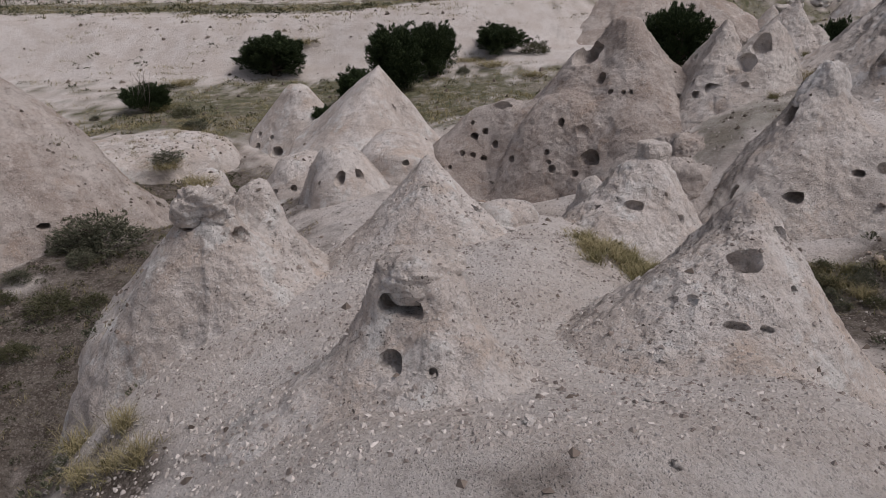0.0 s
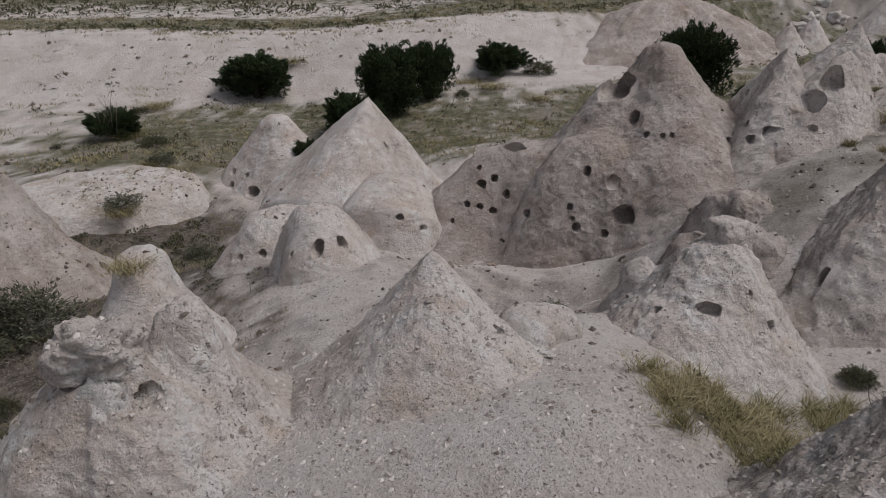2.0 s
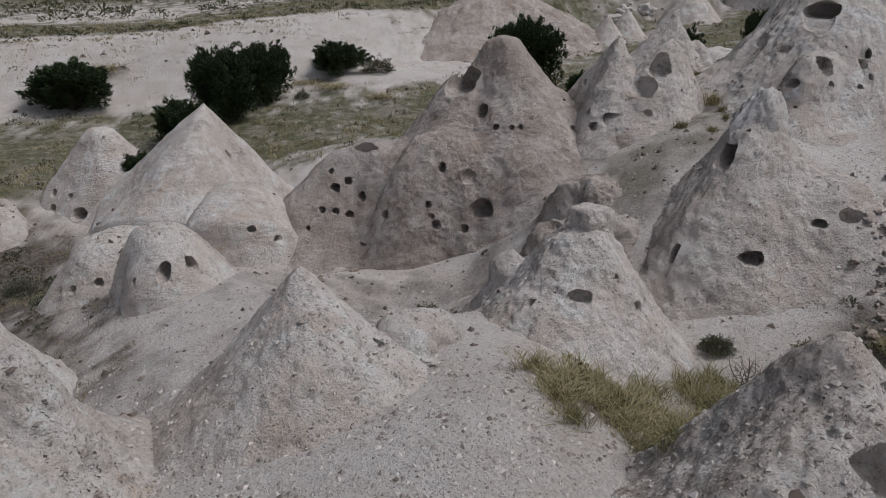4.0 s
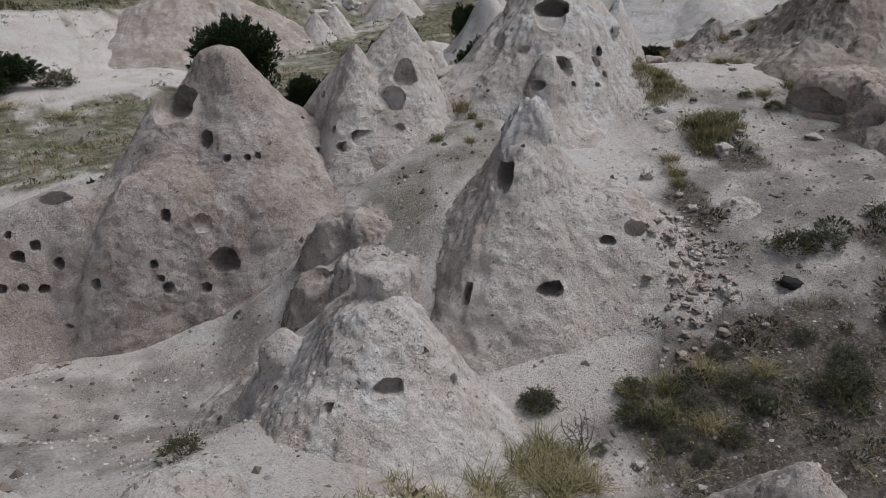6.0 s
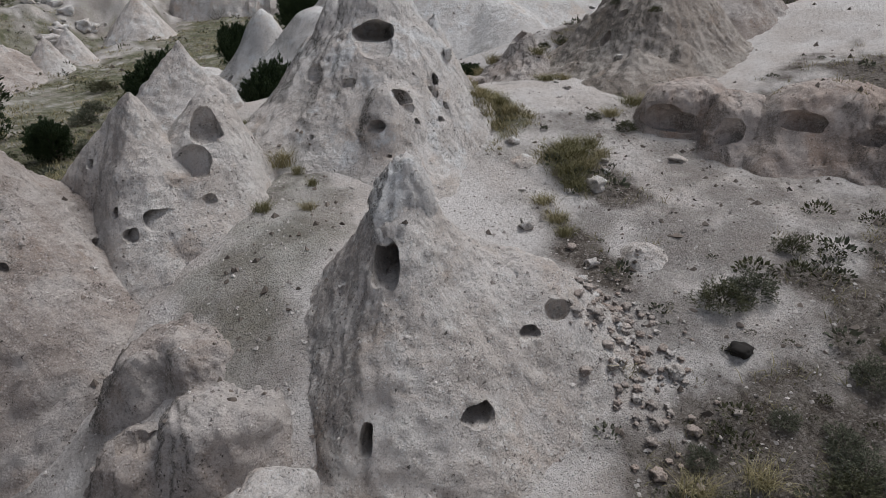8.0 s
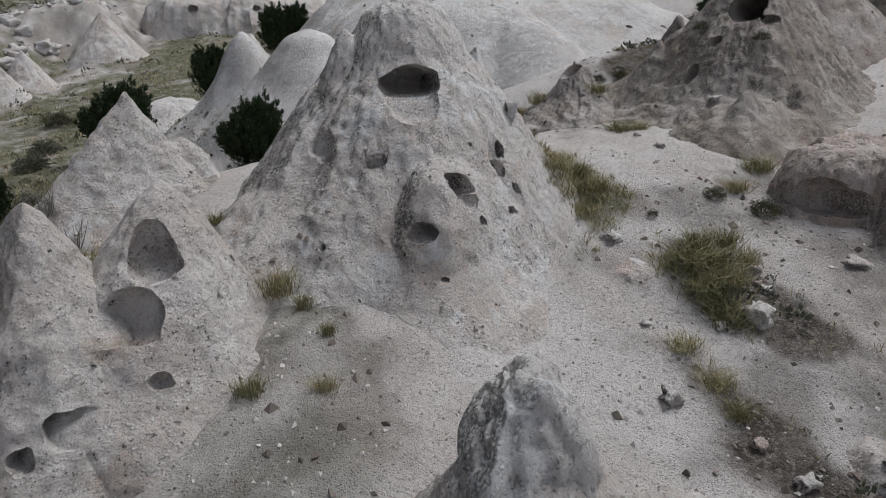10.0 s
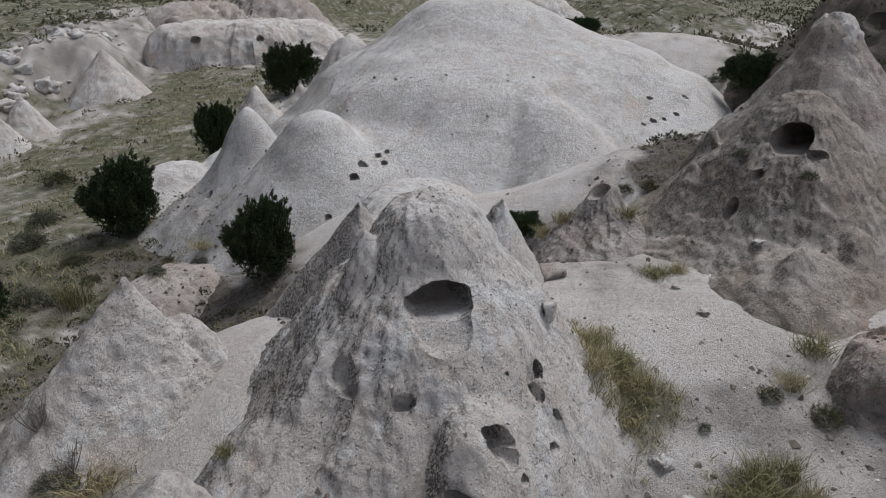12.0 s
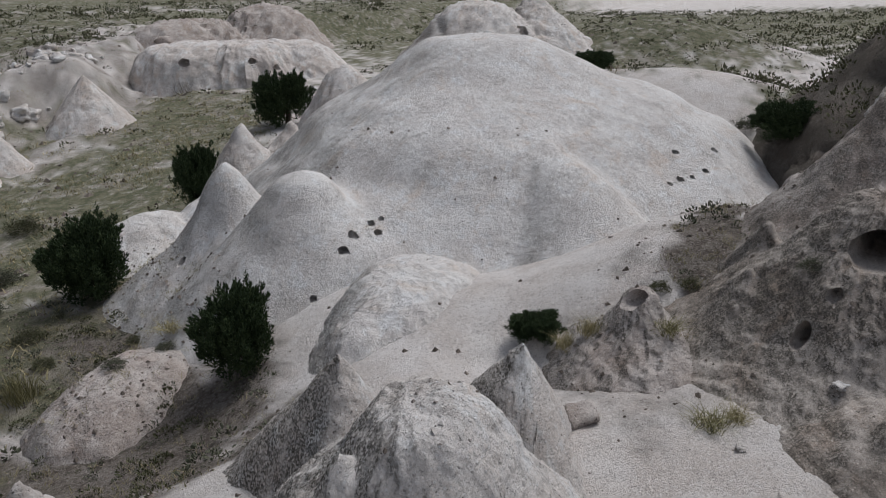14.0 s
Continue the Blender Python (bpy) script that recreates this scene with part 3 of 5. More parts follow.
dove_rock = rock("dovecote_rock", "great tuff outcrop riddled with rows of carved pigeon holes", [
    cone(7.12, 28.45, [(0, 10.2), (0.5, 10.08), (1, 9.51), (1.6, 8.77), (2.5, 7.84), (4, 6.2), (6, 4.16)], (0.18, 0.13, -0.14, 0.01, -0.05, 0.07), 0.05),
    cone(2.81, 28.82, [(0, 6.96), (0.73, 6.61), (1.52, 5.4), (2.31, 4.3), (3.15, 3.48)], (-0.36, 0.02, 0.31, 0.03, -0.09, 0.06), 0.05),
    cone(4.7, 27.1, [(0, 7.6), (0.8, 7.35), (1.4, 6.75), (1.9, 6.0), (2.3, 5.1), (2.7, 4.1), (3.1, 3.2)], (0.22, -0.03, 0.1, 0.07, -0.06, -0.04), 0.05),
    cone(3.7, 28.3, [(0, 6.9), (1, 6.75), (1.6, 6.1), (2.1, 5.0), (2.6, 4.0), (3.2, 3.2)], (0.1, 0, 0.15, 0, 0, 0), 0.05),
    cone(6.1, 28.5, [(0, 9.1), (0.6, 8.9), (1.1, 8.2), (1.6, 7.4), (2.2, 6.5), (3, 5.4)], (-0.05, 0, 0.1, 0, 0, 0), 0.05),
    cone(8.8, 28.0, [(0, 8.3), (1, 8.0), (1.8, 7.2), (2.6, 6.2)], (0.1, 0, 0.1, 0, 0, 0), 0.05),
    cone(6.9, 25.9, [(0, 7.4), (0.8, 7.2), (1.5, 6.65), (2.0, 6.0), (2.4, 5.2), (2.75, 4.3), (3.2, 3.6)], (-0.04, 0.02, 0.05, -0.1, -0.05, 0.1), 0.05)], 5.5, 27.2, 8, 0.085, 0.13, tuff_pink, ribs=0.1, blend=0.2)
spur = rock("rock_spur", "low ribbed tuff spur below the outcrop", [
    cone(7.6, 22.57, [(0, 6.95), (0.7, 6.8), (1.1, 6.3), (1.5, 5.5), (2.2, 4.7), (3, 4.1)], (0.45, 0.1, 0.07, -0.1, -0.02, 0.08), 0.05),
    cone(7.1, 21.0, [(0, 6.5), (0.7, 6.35), (1.0, 5.9), (1.4, 5.0), (1.8, 4.2)], (0.45, 0.1, 0.1, 0, 0, 0), 0.1),
    cone(6.5, 22.0, [(0, 5.95), (0.45, 5.8), (0.8, 5.3), (1.2, 4.4)], (0.1, 0, 0, 0, 0, 0), 0.1)], 7.3, 22.0, 4.4, 0.07, 0.2, tuff_pink, ribs=0.25, blend=0.12)
hole_cone = rock("rock_cone", "sharp tuff cone with a row of small pigeon holes", [
    cone(10.3, 26.63, [(0, 10.2), (0.2, 9.99), (0.7, 9.28), (1.2, 8.69), (1.7, 7.98), (2.4, 7.13), (3.2, 6.2)], (0.09, 0.26, -0.24, 0.13, 0.01, -0.06), 0.05)], 10.2, 26.8, 4.4, 0.065, 0.12, tuff_bare)
tri_cone = rock("rock_cone", "wedge-shaped tuff rock with two wide hollowed niches", [
    cone(11.91, 26.19, [(0, 10.13), (0.3, 9.92), (0.75, 9.37), (1.1, 8.9), (1.6, 8.1), (2.2, 7.53)], (-0.25, 0.07, 0.05, 0.15, -0.04, -0.08), 0.05)], 12, 26.4, 3.6, 0.055, 0.11, tuff_bare)
face_rock = rock("cave_rock", "great lichened tuff cone with an arched cave and round windows", [
    cone(17.25, 25.72, [(0, 12.24), (0.6, 12.08), (0.95, 11.64), (1.25, 11.13), (1.8, 10.6), (2.5, 9.67), (3.3, 8.74), (3.9, 8.04), (4.6, 7.34)], (-0.08, 0.12, -0.03, 0.02, -0.03, -0.04), 0.05),
    cone(18.7, 28.59, [(0, 11.31), (0.25, 10.89), (0.6, 10.35), (1.2, 9.52), (2, 8.23)], (0.03, 0.16, -0.2, 0.06, -0.03, -0.1), 0.05),
    cone(20.81, 26.41, [(0, 11.12), (0.2, 10.79), (0.6, 10.28), (1.2, 9.38), (2, 8.2)], (0, 0.32, 0.02, 0.23, 0.04, 0.03), 0.05),
    cone(15.3, 23.85, [(0, 9.85), (0.45, 9.7), (0.85, 9.05), (1.15, 8.36), (1.5, 7.94), (2.0, 7.6), (2.8, 7.2), (3.6, 6.9)], (0, 0, 0.1, 0.1, 0, 0), 0.08),
    cone(16.25, 26.4, [(0, 11.75), (0.2, 11.5), (0.5, 10.9), (0.9, 10), (1.4, 9)], (0, 0, 0.1, 0, 0, 0), 0.08),
    cone(15.55, 26.46, [(0, 10.59), (0.5, 10.19), (1.2, 9.3), (2, 8.61), (3, 7.49)], (-0.07, -0.01, 0.1, 0.01, -0.06, 0.01), 0.05)], 17, 26, 7, 0.065, 0.12, tuff_grey, ribs=0.16)
saddle_cone = rock("rock_cone", "twin-peaked tuff rock with a low saddle", [
    cone(14.66, 30.82, [(0, 10.73), (0.2, 10.4), (0.7, 9.74), (1.2, 9.09), (2, 8.19), (3, 6.99), (4, 5.99)], (-0.14, 0.11, 0.02, -0.01, -0.07, 0.04), 0.05),
    cone(15.42, 30.52, [(0, 9.69), (0.4, 9.47), (0.8, 8.87), (1.5, 7.99), (2.5, 6.99)], (-0.07, 0, -0.09, 0.02, -0.04, 0.03), 0.05)], 14.9, 30.7, 4.4, 0.08, 0.15, ribs=0.18)
dome = rock("tuff_dome", "huge smooth white tuff dome streaked with grey lichen", [
    cone(40.28, 38.92, [(0, 14.64), (2, 14.43), (4.8, 12.86), (8, 11.43), (10.2, 9.89), (10.7, 9.51), (13, 7.81), (16, 5.8)], (0.04, -0.07, -0.02, -0.03, -0.06, -0.03), 0.05),
    cone(28.6, 38.9, [(0, 10.85), (0.8, 10.6), (1.6, 9.75), (2.6, 8.63), (3.6, 7.6), (5, 6.09)], (-0.04, -0.01, -0.01, -0.01, 0.02, 0.03), 0.05),
    cone(34.6, 32.4, [(0, 11.0), (1, 10.7), (2, 9.95), (3, 9.0), (4, 8.0)], (0, 0, -0.12, 0.35, 0, 0), 0.05),
    cone(28.7, 42.94, [(0, 10.79), (0.4, 10.33), (1.2, 9.02), (2.2, 7.52), (4, 6.02)], (0.01, 0.07, -0.05, -0.04, 0.04, 0.01), 0.05)], 36, 38, 18, 0.16, 0.2, tuff_white, coarse=4.0, ribs=0.1, blend=0.25)
loop_rock = rock("rock_horn", "small horned tuff rock with an eaten-out loop", [
    cone(26.05, 26.1, [(0, 10.1), (0.3, 10.0), (0.6, 9.55), (1.0, 9.1), (1.5, 8.75), (2.0, 8.3), (2.5, 7.7)], (-0.1, -0.05, 0, 0.1, 0, 0), 0.1)], 26.0, 26.1, 3.2, 0.05, 0.16, tuff_pink, ribs=0.2)
crag = rock("crag", "dark lichened tuff crag with small square caves", [
    cone(27.71, 21.63, [(0, 12.65), (0.5, 12.39), (1.3, 11.52), (2.1, 10.68), (3, 9.58), (4, 8.94), (5.5, 8.27)], (0.07, 0.06, 0, -0.02, -0.04, -0.08), 0.05),
    cone(28.6, 24.0, [(0, 11.3), (0.2, 11.0), (0.6, 10.4), (1.2, 9.6), (2, 8.8)], (0, 0, 0.1, 0.1, 0, 0), 0.12),
    cone(26.9, 24.0, [(0, 10.7), (0.2, 10.4), (0.6, 9.9), (1.3, 9.2), (2, 8.6)], (0, 0, 0.1, 0.1, 0, 0), 0.12),
    cone(25.3, 20.0, [(0, 10.0), (0.3, 9.8), (0.7, 9.2), (1.4, 8.5)], (0, 0, 0.2, 0.1, 0, 0), 0.12),
    cone(23.6, 20.9, [(0, 10.0), (0.15, 9.8), (0.5, 9.3), (1.1, 8.7), (1.8, 8.2)], (0, 0, 0.2, -0.1, 0, 0), 0.12),
    cone(24.09, 20.86, [(0, 9.63), (0.8, 9.4), (1.5, 8.9), (2.5, 8.31)], (0.03, 0.09, 0.05, -0.05, -0.04, -0.02), 0.05)], 27.5, 21.7, 6.5, 0.065, 0.16, tuff_brown, ribs=0.3)
tower = rock("rock_cone", "tall tuff cone with a pale blunt cap", [
    cone(32.87, 21.76, [(0, 14), (0.5, 13.75), (1.0, 13.0), (2.0, 11.7), (3.4, 10.3), (5.5, 8.4)], (0, 0, 0.05, -0.05, 0, 0.04), 0.06)], 33.1, 21.8, 6, 0.1, 0.18, tuff_pink, ribs=0.25)
lump_e = rock("rock_lump", "angular tuff boulder in the rubble gully", [
    cone(33.9, 24.1, [(0, 11.2), (0.3, 11.0), (0.7, 10.4), (1.1, 9.4), (1.5, 8.6)], (0.1, 0, 0.2, 0, 0, 0), 0.12)], 33.9, 24.1, 1.9, 0.08, 0.2, ribs=0.2)
red_rock = rock("red_rock", "low reddish rock bank undercut by shallow caves", [
    cone(21.5, 18.7, [(0, 9.4), (0.7, 9.3), (1.1, 9.0), (1.3, 8.3), (1.6, 7.7)], (0.1, 0.0, 0.1, -0.1, 0.06, 0.05), 0.12),
    cone(21.1, 17.3, [(0, 9.2), (0.6, 9.1), (0.95, 8.7), (1.2, 8.1), (1.5, 7.6)], (0.15, 0.0, 0.1, 0.1, -0.06, 0.05), 0.12)], 21.3, 18.1, 3, 0.06, 0.2, tuff_red, ribs=0.2)
red_rock2 = rock("red_rock", "low reddish rock bank beside the scree", [
    cone(21.9, 15.2, [(0, 9.5), (0.9, 9.35), (1.4, 8.9), (1.75, 8.3), (2.2, 7.8)], (0, 0.1, -0.1, -0.07, 0.06, 0.04), 0.12),
    cone(21.6, 13.4, [(0, 9.3), (0.7, 9.15), (1.2, 8.6), (1.6, 8.0)], (0.1, 0.04, 0, 0, 0, 0), 0.12)], 21.8, 14.6, 3.4, 0.08, 0.2, tuff_red, ribs=0.2)
lump_a = rock("rock_lump", "small rounded pale tuff lump", [
    cone(17.12, 21.27, [(0, 7.99), (0.3, 7.91), (0.6, 7.56), (0.9, 7.17)], (0.02, 0.01, -0.01, -0.02, 0, 0.01), 0.05)], 17, 21.2, 1.2, 0.06, 0.1)
lump_b = rock("rock_lump", "small rounded pale tuff lump", [
    cone(16.91, 19.29, [(0, 7.69), (0.2, 7.59), (0.4, 7.19)], (0, 0, 0, 0, 0, 0), 0.05)], 16.95, 19.3, 0.8, 0.06, 0.1)
lump_c = rock("rock_lump", "rough tuff lump on the scree slope", [
    cone(14.86, 17.33, [(0, 7.21), (0.3, 7.07), (0.8, 6.56), (1.2, 6.05)], (-0.02, -0.01, 0.02, 0.02, -0.01, -0.01), 0.05)], 15, 17.4, 1.5, 0.07, 0.12)
left_hill = rock("tuff_hill", "smooth pinkish tuff hill with small holes at its foot", [
    cone(-18.05, 26.4, [(0, 9.07), (1, 8.85), (2.5, 7.83), (4, 6.42), (5.5, 4.6), (6.5, 3.1), (7.6, 1.4)], (-0.08, -0.06, 0.03, -0.09, 0.08, -0.04), 0.05),
    cone(-13.2, 25.5, [(0, 5.9), (0.6, 5.5), (1.5, 4.4), (3, 3)], (0, 0, 0, 0, 0, 0), 0.05)], -17, 26.5, 10, 0.14, 0.2, tuff_pink, ribs=0.12)
two_holes = rock("rock_cone", "rounded tuff rock with a pair of window holes", [
    cone(-3.43, 22.95, [(0, 6.58), (0.6, 6.34), (1, 5.87), (1.35, 5.29), (1.7, 4.61), (2.2, 3.9)], (0.3, -0.13, -0.04, -0.06, -0.07, 0.07), 0.05)], -3.1, 23.4, 2.6, 0.07, 0.1)
companion = rock("rock_cone", "rounded tuff rock beside the window rock", [
    cone(-4.86, 25.32, [(0, 5.78), (0.8, 5.48), (1.4, 4.67), (2, 3.77), (2.6, 2.97)], (0.09, -0.12, 0.04, 0.14, -0.06, -0.03), 0.05)], -5, 25.5, 3, 0.09, 0.1)
low_dome = rock("rock_dome", "low smooth tuff dome at the foot of the pyramid", [
    cone(-1.77, 28.93, [(0, 5.74), (0.8, 5.63), (1.5, 5.25), (2, 4.76), (2.6, 3.94)], (-0.02, -0.21, -0.21, -0.05, 0.07, 0.08), 0.05)], -1.6, 29, 3, 0.09, 0.1)
pyramid = rock("rock_pyramid", "clean pyramid of pale tuff with a dark bedding line", [
    cone(-2.69, 32.14, [(0, 7.94), (0.15, 7.77), (1.3, 6.61), (2.8, 5.07), (4, 4.09), (5, 3.17)], (-0.34, -0.05, -0.08, -0.03, 0.21, 0.13), 0.05)], -2.9, 32, 5, 0.1, 0.12, ribs=0.08)
pyramid2 = rock("rock_pyramid", "leaning tuff pyramid with holes near its foot", [
    cone(-7.53, 37.97, [(0, 6.22), (0.4, 6.11), (1.2, 5.16), (2.2, 3.85), (3, 2.94)], (0.02, 0.06, 0.04, -0.08, -0.03, 0.05), 0.05)], -7.35, 37.8, 3.6, 0.12, 0.12)
lump_d = rock("rock_lump", "whitish tuff lump, a near-black stone standing in for its hole", [
    cone(12.99, 15.25, [(0, 6.37), (0.4, 6.29), (0.8, 5.96), (1.2, 5.52)], (0, 0, 0, 0, 0, 0), 0.05)], 13, 15.2, 1.3, 0.06, 0.1)

outcrop = rock("rock_outcrop", "low pale tuff outcrop below the dome", [
    cone(26.6, 33.2, [(0, 9.0), (1.2, 8.85), (2.2, 8.3), (3, 7.4), (3.8, 6.4)], (0.1, 0, 0.15, 0.1, 0, 0), 0.1),
    cone(24.3, 33.0, [(0, 8.5), (0.6, 8.3), (1.3, 7.6), (2.2, 6.4)], (0, 0, 0, 0.1, 0, 0), 0.1)], 26, 33, 4.6, 0.09, 0.12, tuff_white, ribs=0.12)

slope_lump = rock("rock_lump", "low pale outcrop on the scrubby slope", [
    cone(21.7, 40.3, [(0, 6.2), (0.8, 6.1), (1.8, 5.75), (2.8, 5.0)], (0, 0, 0.2, 0.1, 0, 0), 0.12)], 21.7, 40.3, 3.6, 0.1, 0.2, tuff_pink)

# rocks farther off
far_cone = rock("rock_cone", "far pale tuff cone with small holes at its foot", [
    cone(43, 75.5, [(0, 11.2), (0.5, 10.6), (2, 8.9), (3.9, 6.6), (5, 5)])], 43, 75.5, 6, 0.2, 0.2, tuff)
low_ridge = rock("rock_ridge", "low smooth white tuff ridge below the dome", [
    cone(30.0, 50.5, [(0, 7.3), (0.8, 7.1), (2.2, 6.2), (4, 5)], (0, 0, 0.2, 0, 0, 0)),
    cone(33.0, 49.5, [(0, 7.6), (0.8, 7.3), (2, 6.4), (4, 5)])], 31.3, 50, 5.5, 0.18, 0.2, tuff_white)
fins = rock("rock_crest", "sharp crest of pale tuff with three peaks", [
    cone(38.2, 52.8, [(0, 9.9), (0.4, 9.3), (1.4, 8.0), (3, 6), (5, 4.5)]),
    cone(41.0, 51.8, [(0, 9.6), (0.4, 9.1), (1.5, 8.0), (3, 6.4)]),
    cone(47.5, 53, [(0, 12.2), (1, 11.5), (2.4, 9.6), (5, 6)])], 42.5, 52.5, 9, 0.2, 0.3, tuff)
pale_hill = rock("tuff_hill", "far smooth pale tuff hill beyond the meadow", [
    cone(21, 72, [(0, 10.5), (2, 10.2), (5, 8.6), (9, 6), (13, 4)], (0, 0, 0.25, 0.1, 0, 0))], 21, 72, 15, 0.3, 0.5, tuff_pink, ribs=0.5)
shelf = rock("rock_shelf", "flat pale tuff shelf between scrub and meadow", [
    cone(-14.5, 34.5, [(0, 4.15), (2.5, 3.95), (3.6, 3.6), (4.1, 2.8), (4.7, 1.8)], (0.05, 0, 0.1, 0.1, 0, 0), 0.15)], -14.5, 34.5, 6.2, 0.12, 0.16)
small_cones = [rock("rock_cone", "small far white tuff cone", [cone(x, y, [(0, z), (0.4, z - 0.5), (1.6, z - 2.2), (3, z - 4)])], x, y, 3.6, 0.2, 0.2, tuff)
               for x, y, z in ((30.5, 69, 8.6), (33.5, 71, 9.0), (28.0, 70, 8.2))]
bluff = rock("bluff", "far lichen-streaked tuff bluff with a single hole", [
    cone(63, 52, [(0, 15.5), (2, 15), (5, 12.5), (9, 9)]),
    cone(67, 49, [(0, 16), (1, 15), (4, 12.5), (8, 9)])], 65, 51, 12, 0.3, 0.5, tuff_grey, ribs=0.5)
dark_bluff = rock("bluff", "dark brown overgrown bluff with a small cave", [
    cone(50, 16, [(0, 19), (3, 18), (6, 15), (9, 12), (13, 9)])], 50, 16, 14, 0.35, 0.8, tuff_dark, ribs=0.6)
far_wall = rock("tuff_wall", "long broken wall of white tuff with small caves", [
    cone(66, 92, [(0, 14), (4, 13.4), (7, 10), (10, 7)], (0, 0, 0.3, 0.2, 0, 0)),
    cone(84, 98, [(0, 15), (4, 14), (7, 11), (11, 7)])], 74, 95, 22, 0.4, 0.9, tuff_pink, ribs=0.8)
cliff = rock("tuff_cliff", "pale tuff cliff with a few dark holes above the meadow", [
    cone(57.5, 81.5, [(0, 12.4), (3, 12.1), (4.6, 11.2), (5.8, 8.6), (7, 6)]),
    cone(61.5, 77.5, [(0, 12.3), (3, 12), (4.6, 10.8), (5.8, 8.6), (7, 6)]),
    cone(66, 75, [(0, 12), (2, 11.6), (4, 10), (6, 7.5)])], 61.5, 78, 13, 0.2, 0.4, tuff, coarse=1.6, ribs=1.2, blend=0.2)
carve(cliff, [(54.5, 78.0, 10.6, 0.9, 0.7, 0.6), (58.5, 73.6, 10.8, 0.7, 0.6, 0.5), (60.4, 72.2, 10.0, 0.6, 0.5, 0.4)])
carve(far_wall, [(60.5, 88.5, 11.5, 1.4, 0.8, 1.0), (64, 86.5, 12, 1.0, 0.7, 0.7), (76, 92.2, 12.5, 1.2, 0.8, 0.9)])
carve(bluff, [(62.5, 47.9, 13.0, 0.9, 0.8, 0.8)])
carve(dark_bluff, [(44.5, 18.5, 15.8, 1.0, 0.8, 0.8), (43.5, 21.5, 13.8, 1.2, 0.9, 0.9)])


def block_mesh(name, radii, material, seed, square=0.7, rough=0.16, detail=5, taper=0.0):
    """A weathered boulder: a squared-off ball with lumps and chips."""
    bm = bmesh.new()
    bmesh.ops.create_icosphere(bm, subdivisions=detail, radius=1.0)
    p = np.array([v.co[:] for v in bm.verts])
    q = np.sign(p) * np.abs(p) ** square
    q = q * (1 + rough * fbm(q + seed, 0.9, 3) - 0.5 * rough * np.abs(fbm(q - seed, 0.4, 2)))[:, None] * np.array(radii)
    q[:, :2] *= (1 - taper * q[:, 2:] / radii[2])
    for v, c in zip(bm.verts, q):
        v.co = c
    me = bpy.data.meshes.new(name)
    bm.to_mesh(me)
    bm.free()
    me.polygons.foreach_set("use_smooth", np.ones(len(me.polygons), bool))
    me.materials.append(material)
    return me


def cap(parent, place, radii, turn, material, seed, label, square=0.7, rough=0.3, taper=0.0):
    ob = new("cap", block_mesh("cap", radii, material, seed, square, rough, 5, taper))
    ob.matrix_world = pose(*place, *turn)
    ob.parent = parent
    return tagged(ob, label)


cap(knob, (-0.2, 8.68, 8.17), (0.57, 0.52, 0.32), (0, 0, 20), tuff_grey, 1.3, "lichen-grey capstone", 0.78, 0.3)
cap(left_cone, (-4.36, 12.76, 7.78), (0.52, 0.44, 0.36), (4, 10, 12), tuff_grey, 4.1, "cracked lichen-grey capstone", 0.6, 0.55)
cap(big_cone, (10.78, 20.1, 8.78), (0.62, 0.54, 0.68), (0, 10, 30), tuff_white, 7.7, "white boulder cap", 0.62, 0.42, 0.36)
cap(cap_cone, (5.4, 17.58, 7.46), (0.37, 0.35, 0.4), (0, 4, 20), tuff_bare, 2.9, "square cap block", 0.45, 0.22)
cap(tower, (32.95, 21.74, 13.5), (0.72, 0.7, 0.6), (0, 0, 10), tuff_white, 5.5, "pale cap", 0.75, 0.35, 0.38)

# ---- carved and weathered hollows ----
carve(knob, [
    (-0.55, 8.23, 7.93, 0.33, 0.28, 0.25), (-0.31, 8.15, 7.86, 0.29, 0.23, 0.22), (-0.53, 7.85, 7.26, 0.36, 0.23, 0.27),
    (-0.02, 7.48, 7.35, 0.12, 0.10, 0.09),
])
carve(right_cone, [
    (4.5, 9.64, 7.9, 0.42, 0.52, 0.3), (5.46, 10.58, 7.94, 0.12, 0.28, 0.21), (3.64, 9.21, 7.50, 0.21, 0.19, 0.08),
    (3.39, 9.32, 7.38, 0.24, 0.22, 0.06), (5.20, 9.50, 7.51, 0.13, 0.11, 0.10), (4.18, 8.81, 7.28, 0.34, 0.12, 0.13),
    (4.60, 8.85, 7.20, 0.23, 0.10, 0.08),
])
carve(left_cone, [
    (-4.61, 12.51, 7.58, 0.38, 0.38, 0.28), (-3.62, 12.51, 7.28, 0.29, 0.29, 0.21), (-2.90, 13.48, 6.73, 0.35, 0.14, 0.13),
])
carve(left_hill, [
    (-13.15, 22.34, 3.91, 0.34, 0.22, 0.26), (-10.89, 25.52, 3.67, 0.18, 0.21, 0.16), (-10.81, 26.21, 3.38, 0.28, 0.24, 0.21),
    (-10.92, 25.65, 3.69, 0.16, 0.20, 0.15), (-10.80, 26.34, 3.36, 0.29, 0.25, 0.22),
])
carve(mid_cone, [
    (0.80, 14.50, 7.08, 0.13, 0.22, 0.17), (0.79, 14.41, 7.06, 0.09, 0.12, 0.09),
])
carve(two_holes, [
    (-3.11, 21.57, 5.76, 0.29, 0.41, 0.30), (-2.51, 21.85, 5.82, 0.23, 0.32, 0.24), (-3.81, 21.72, 5.55, 0.12, 0.18, 0.14),
])
carve(companion, [
    (-5.09, 23.89, 4.75, 0.21, 0.21, 0.16), (-5.78, 24.02, 4.58, 0.21, 0.21, 0.16),
])
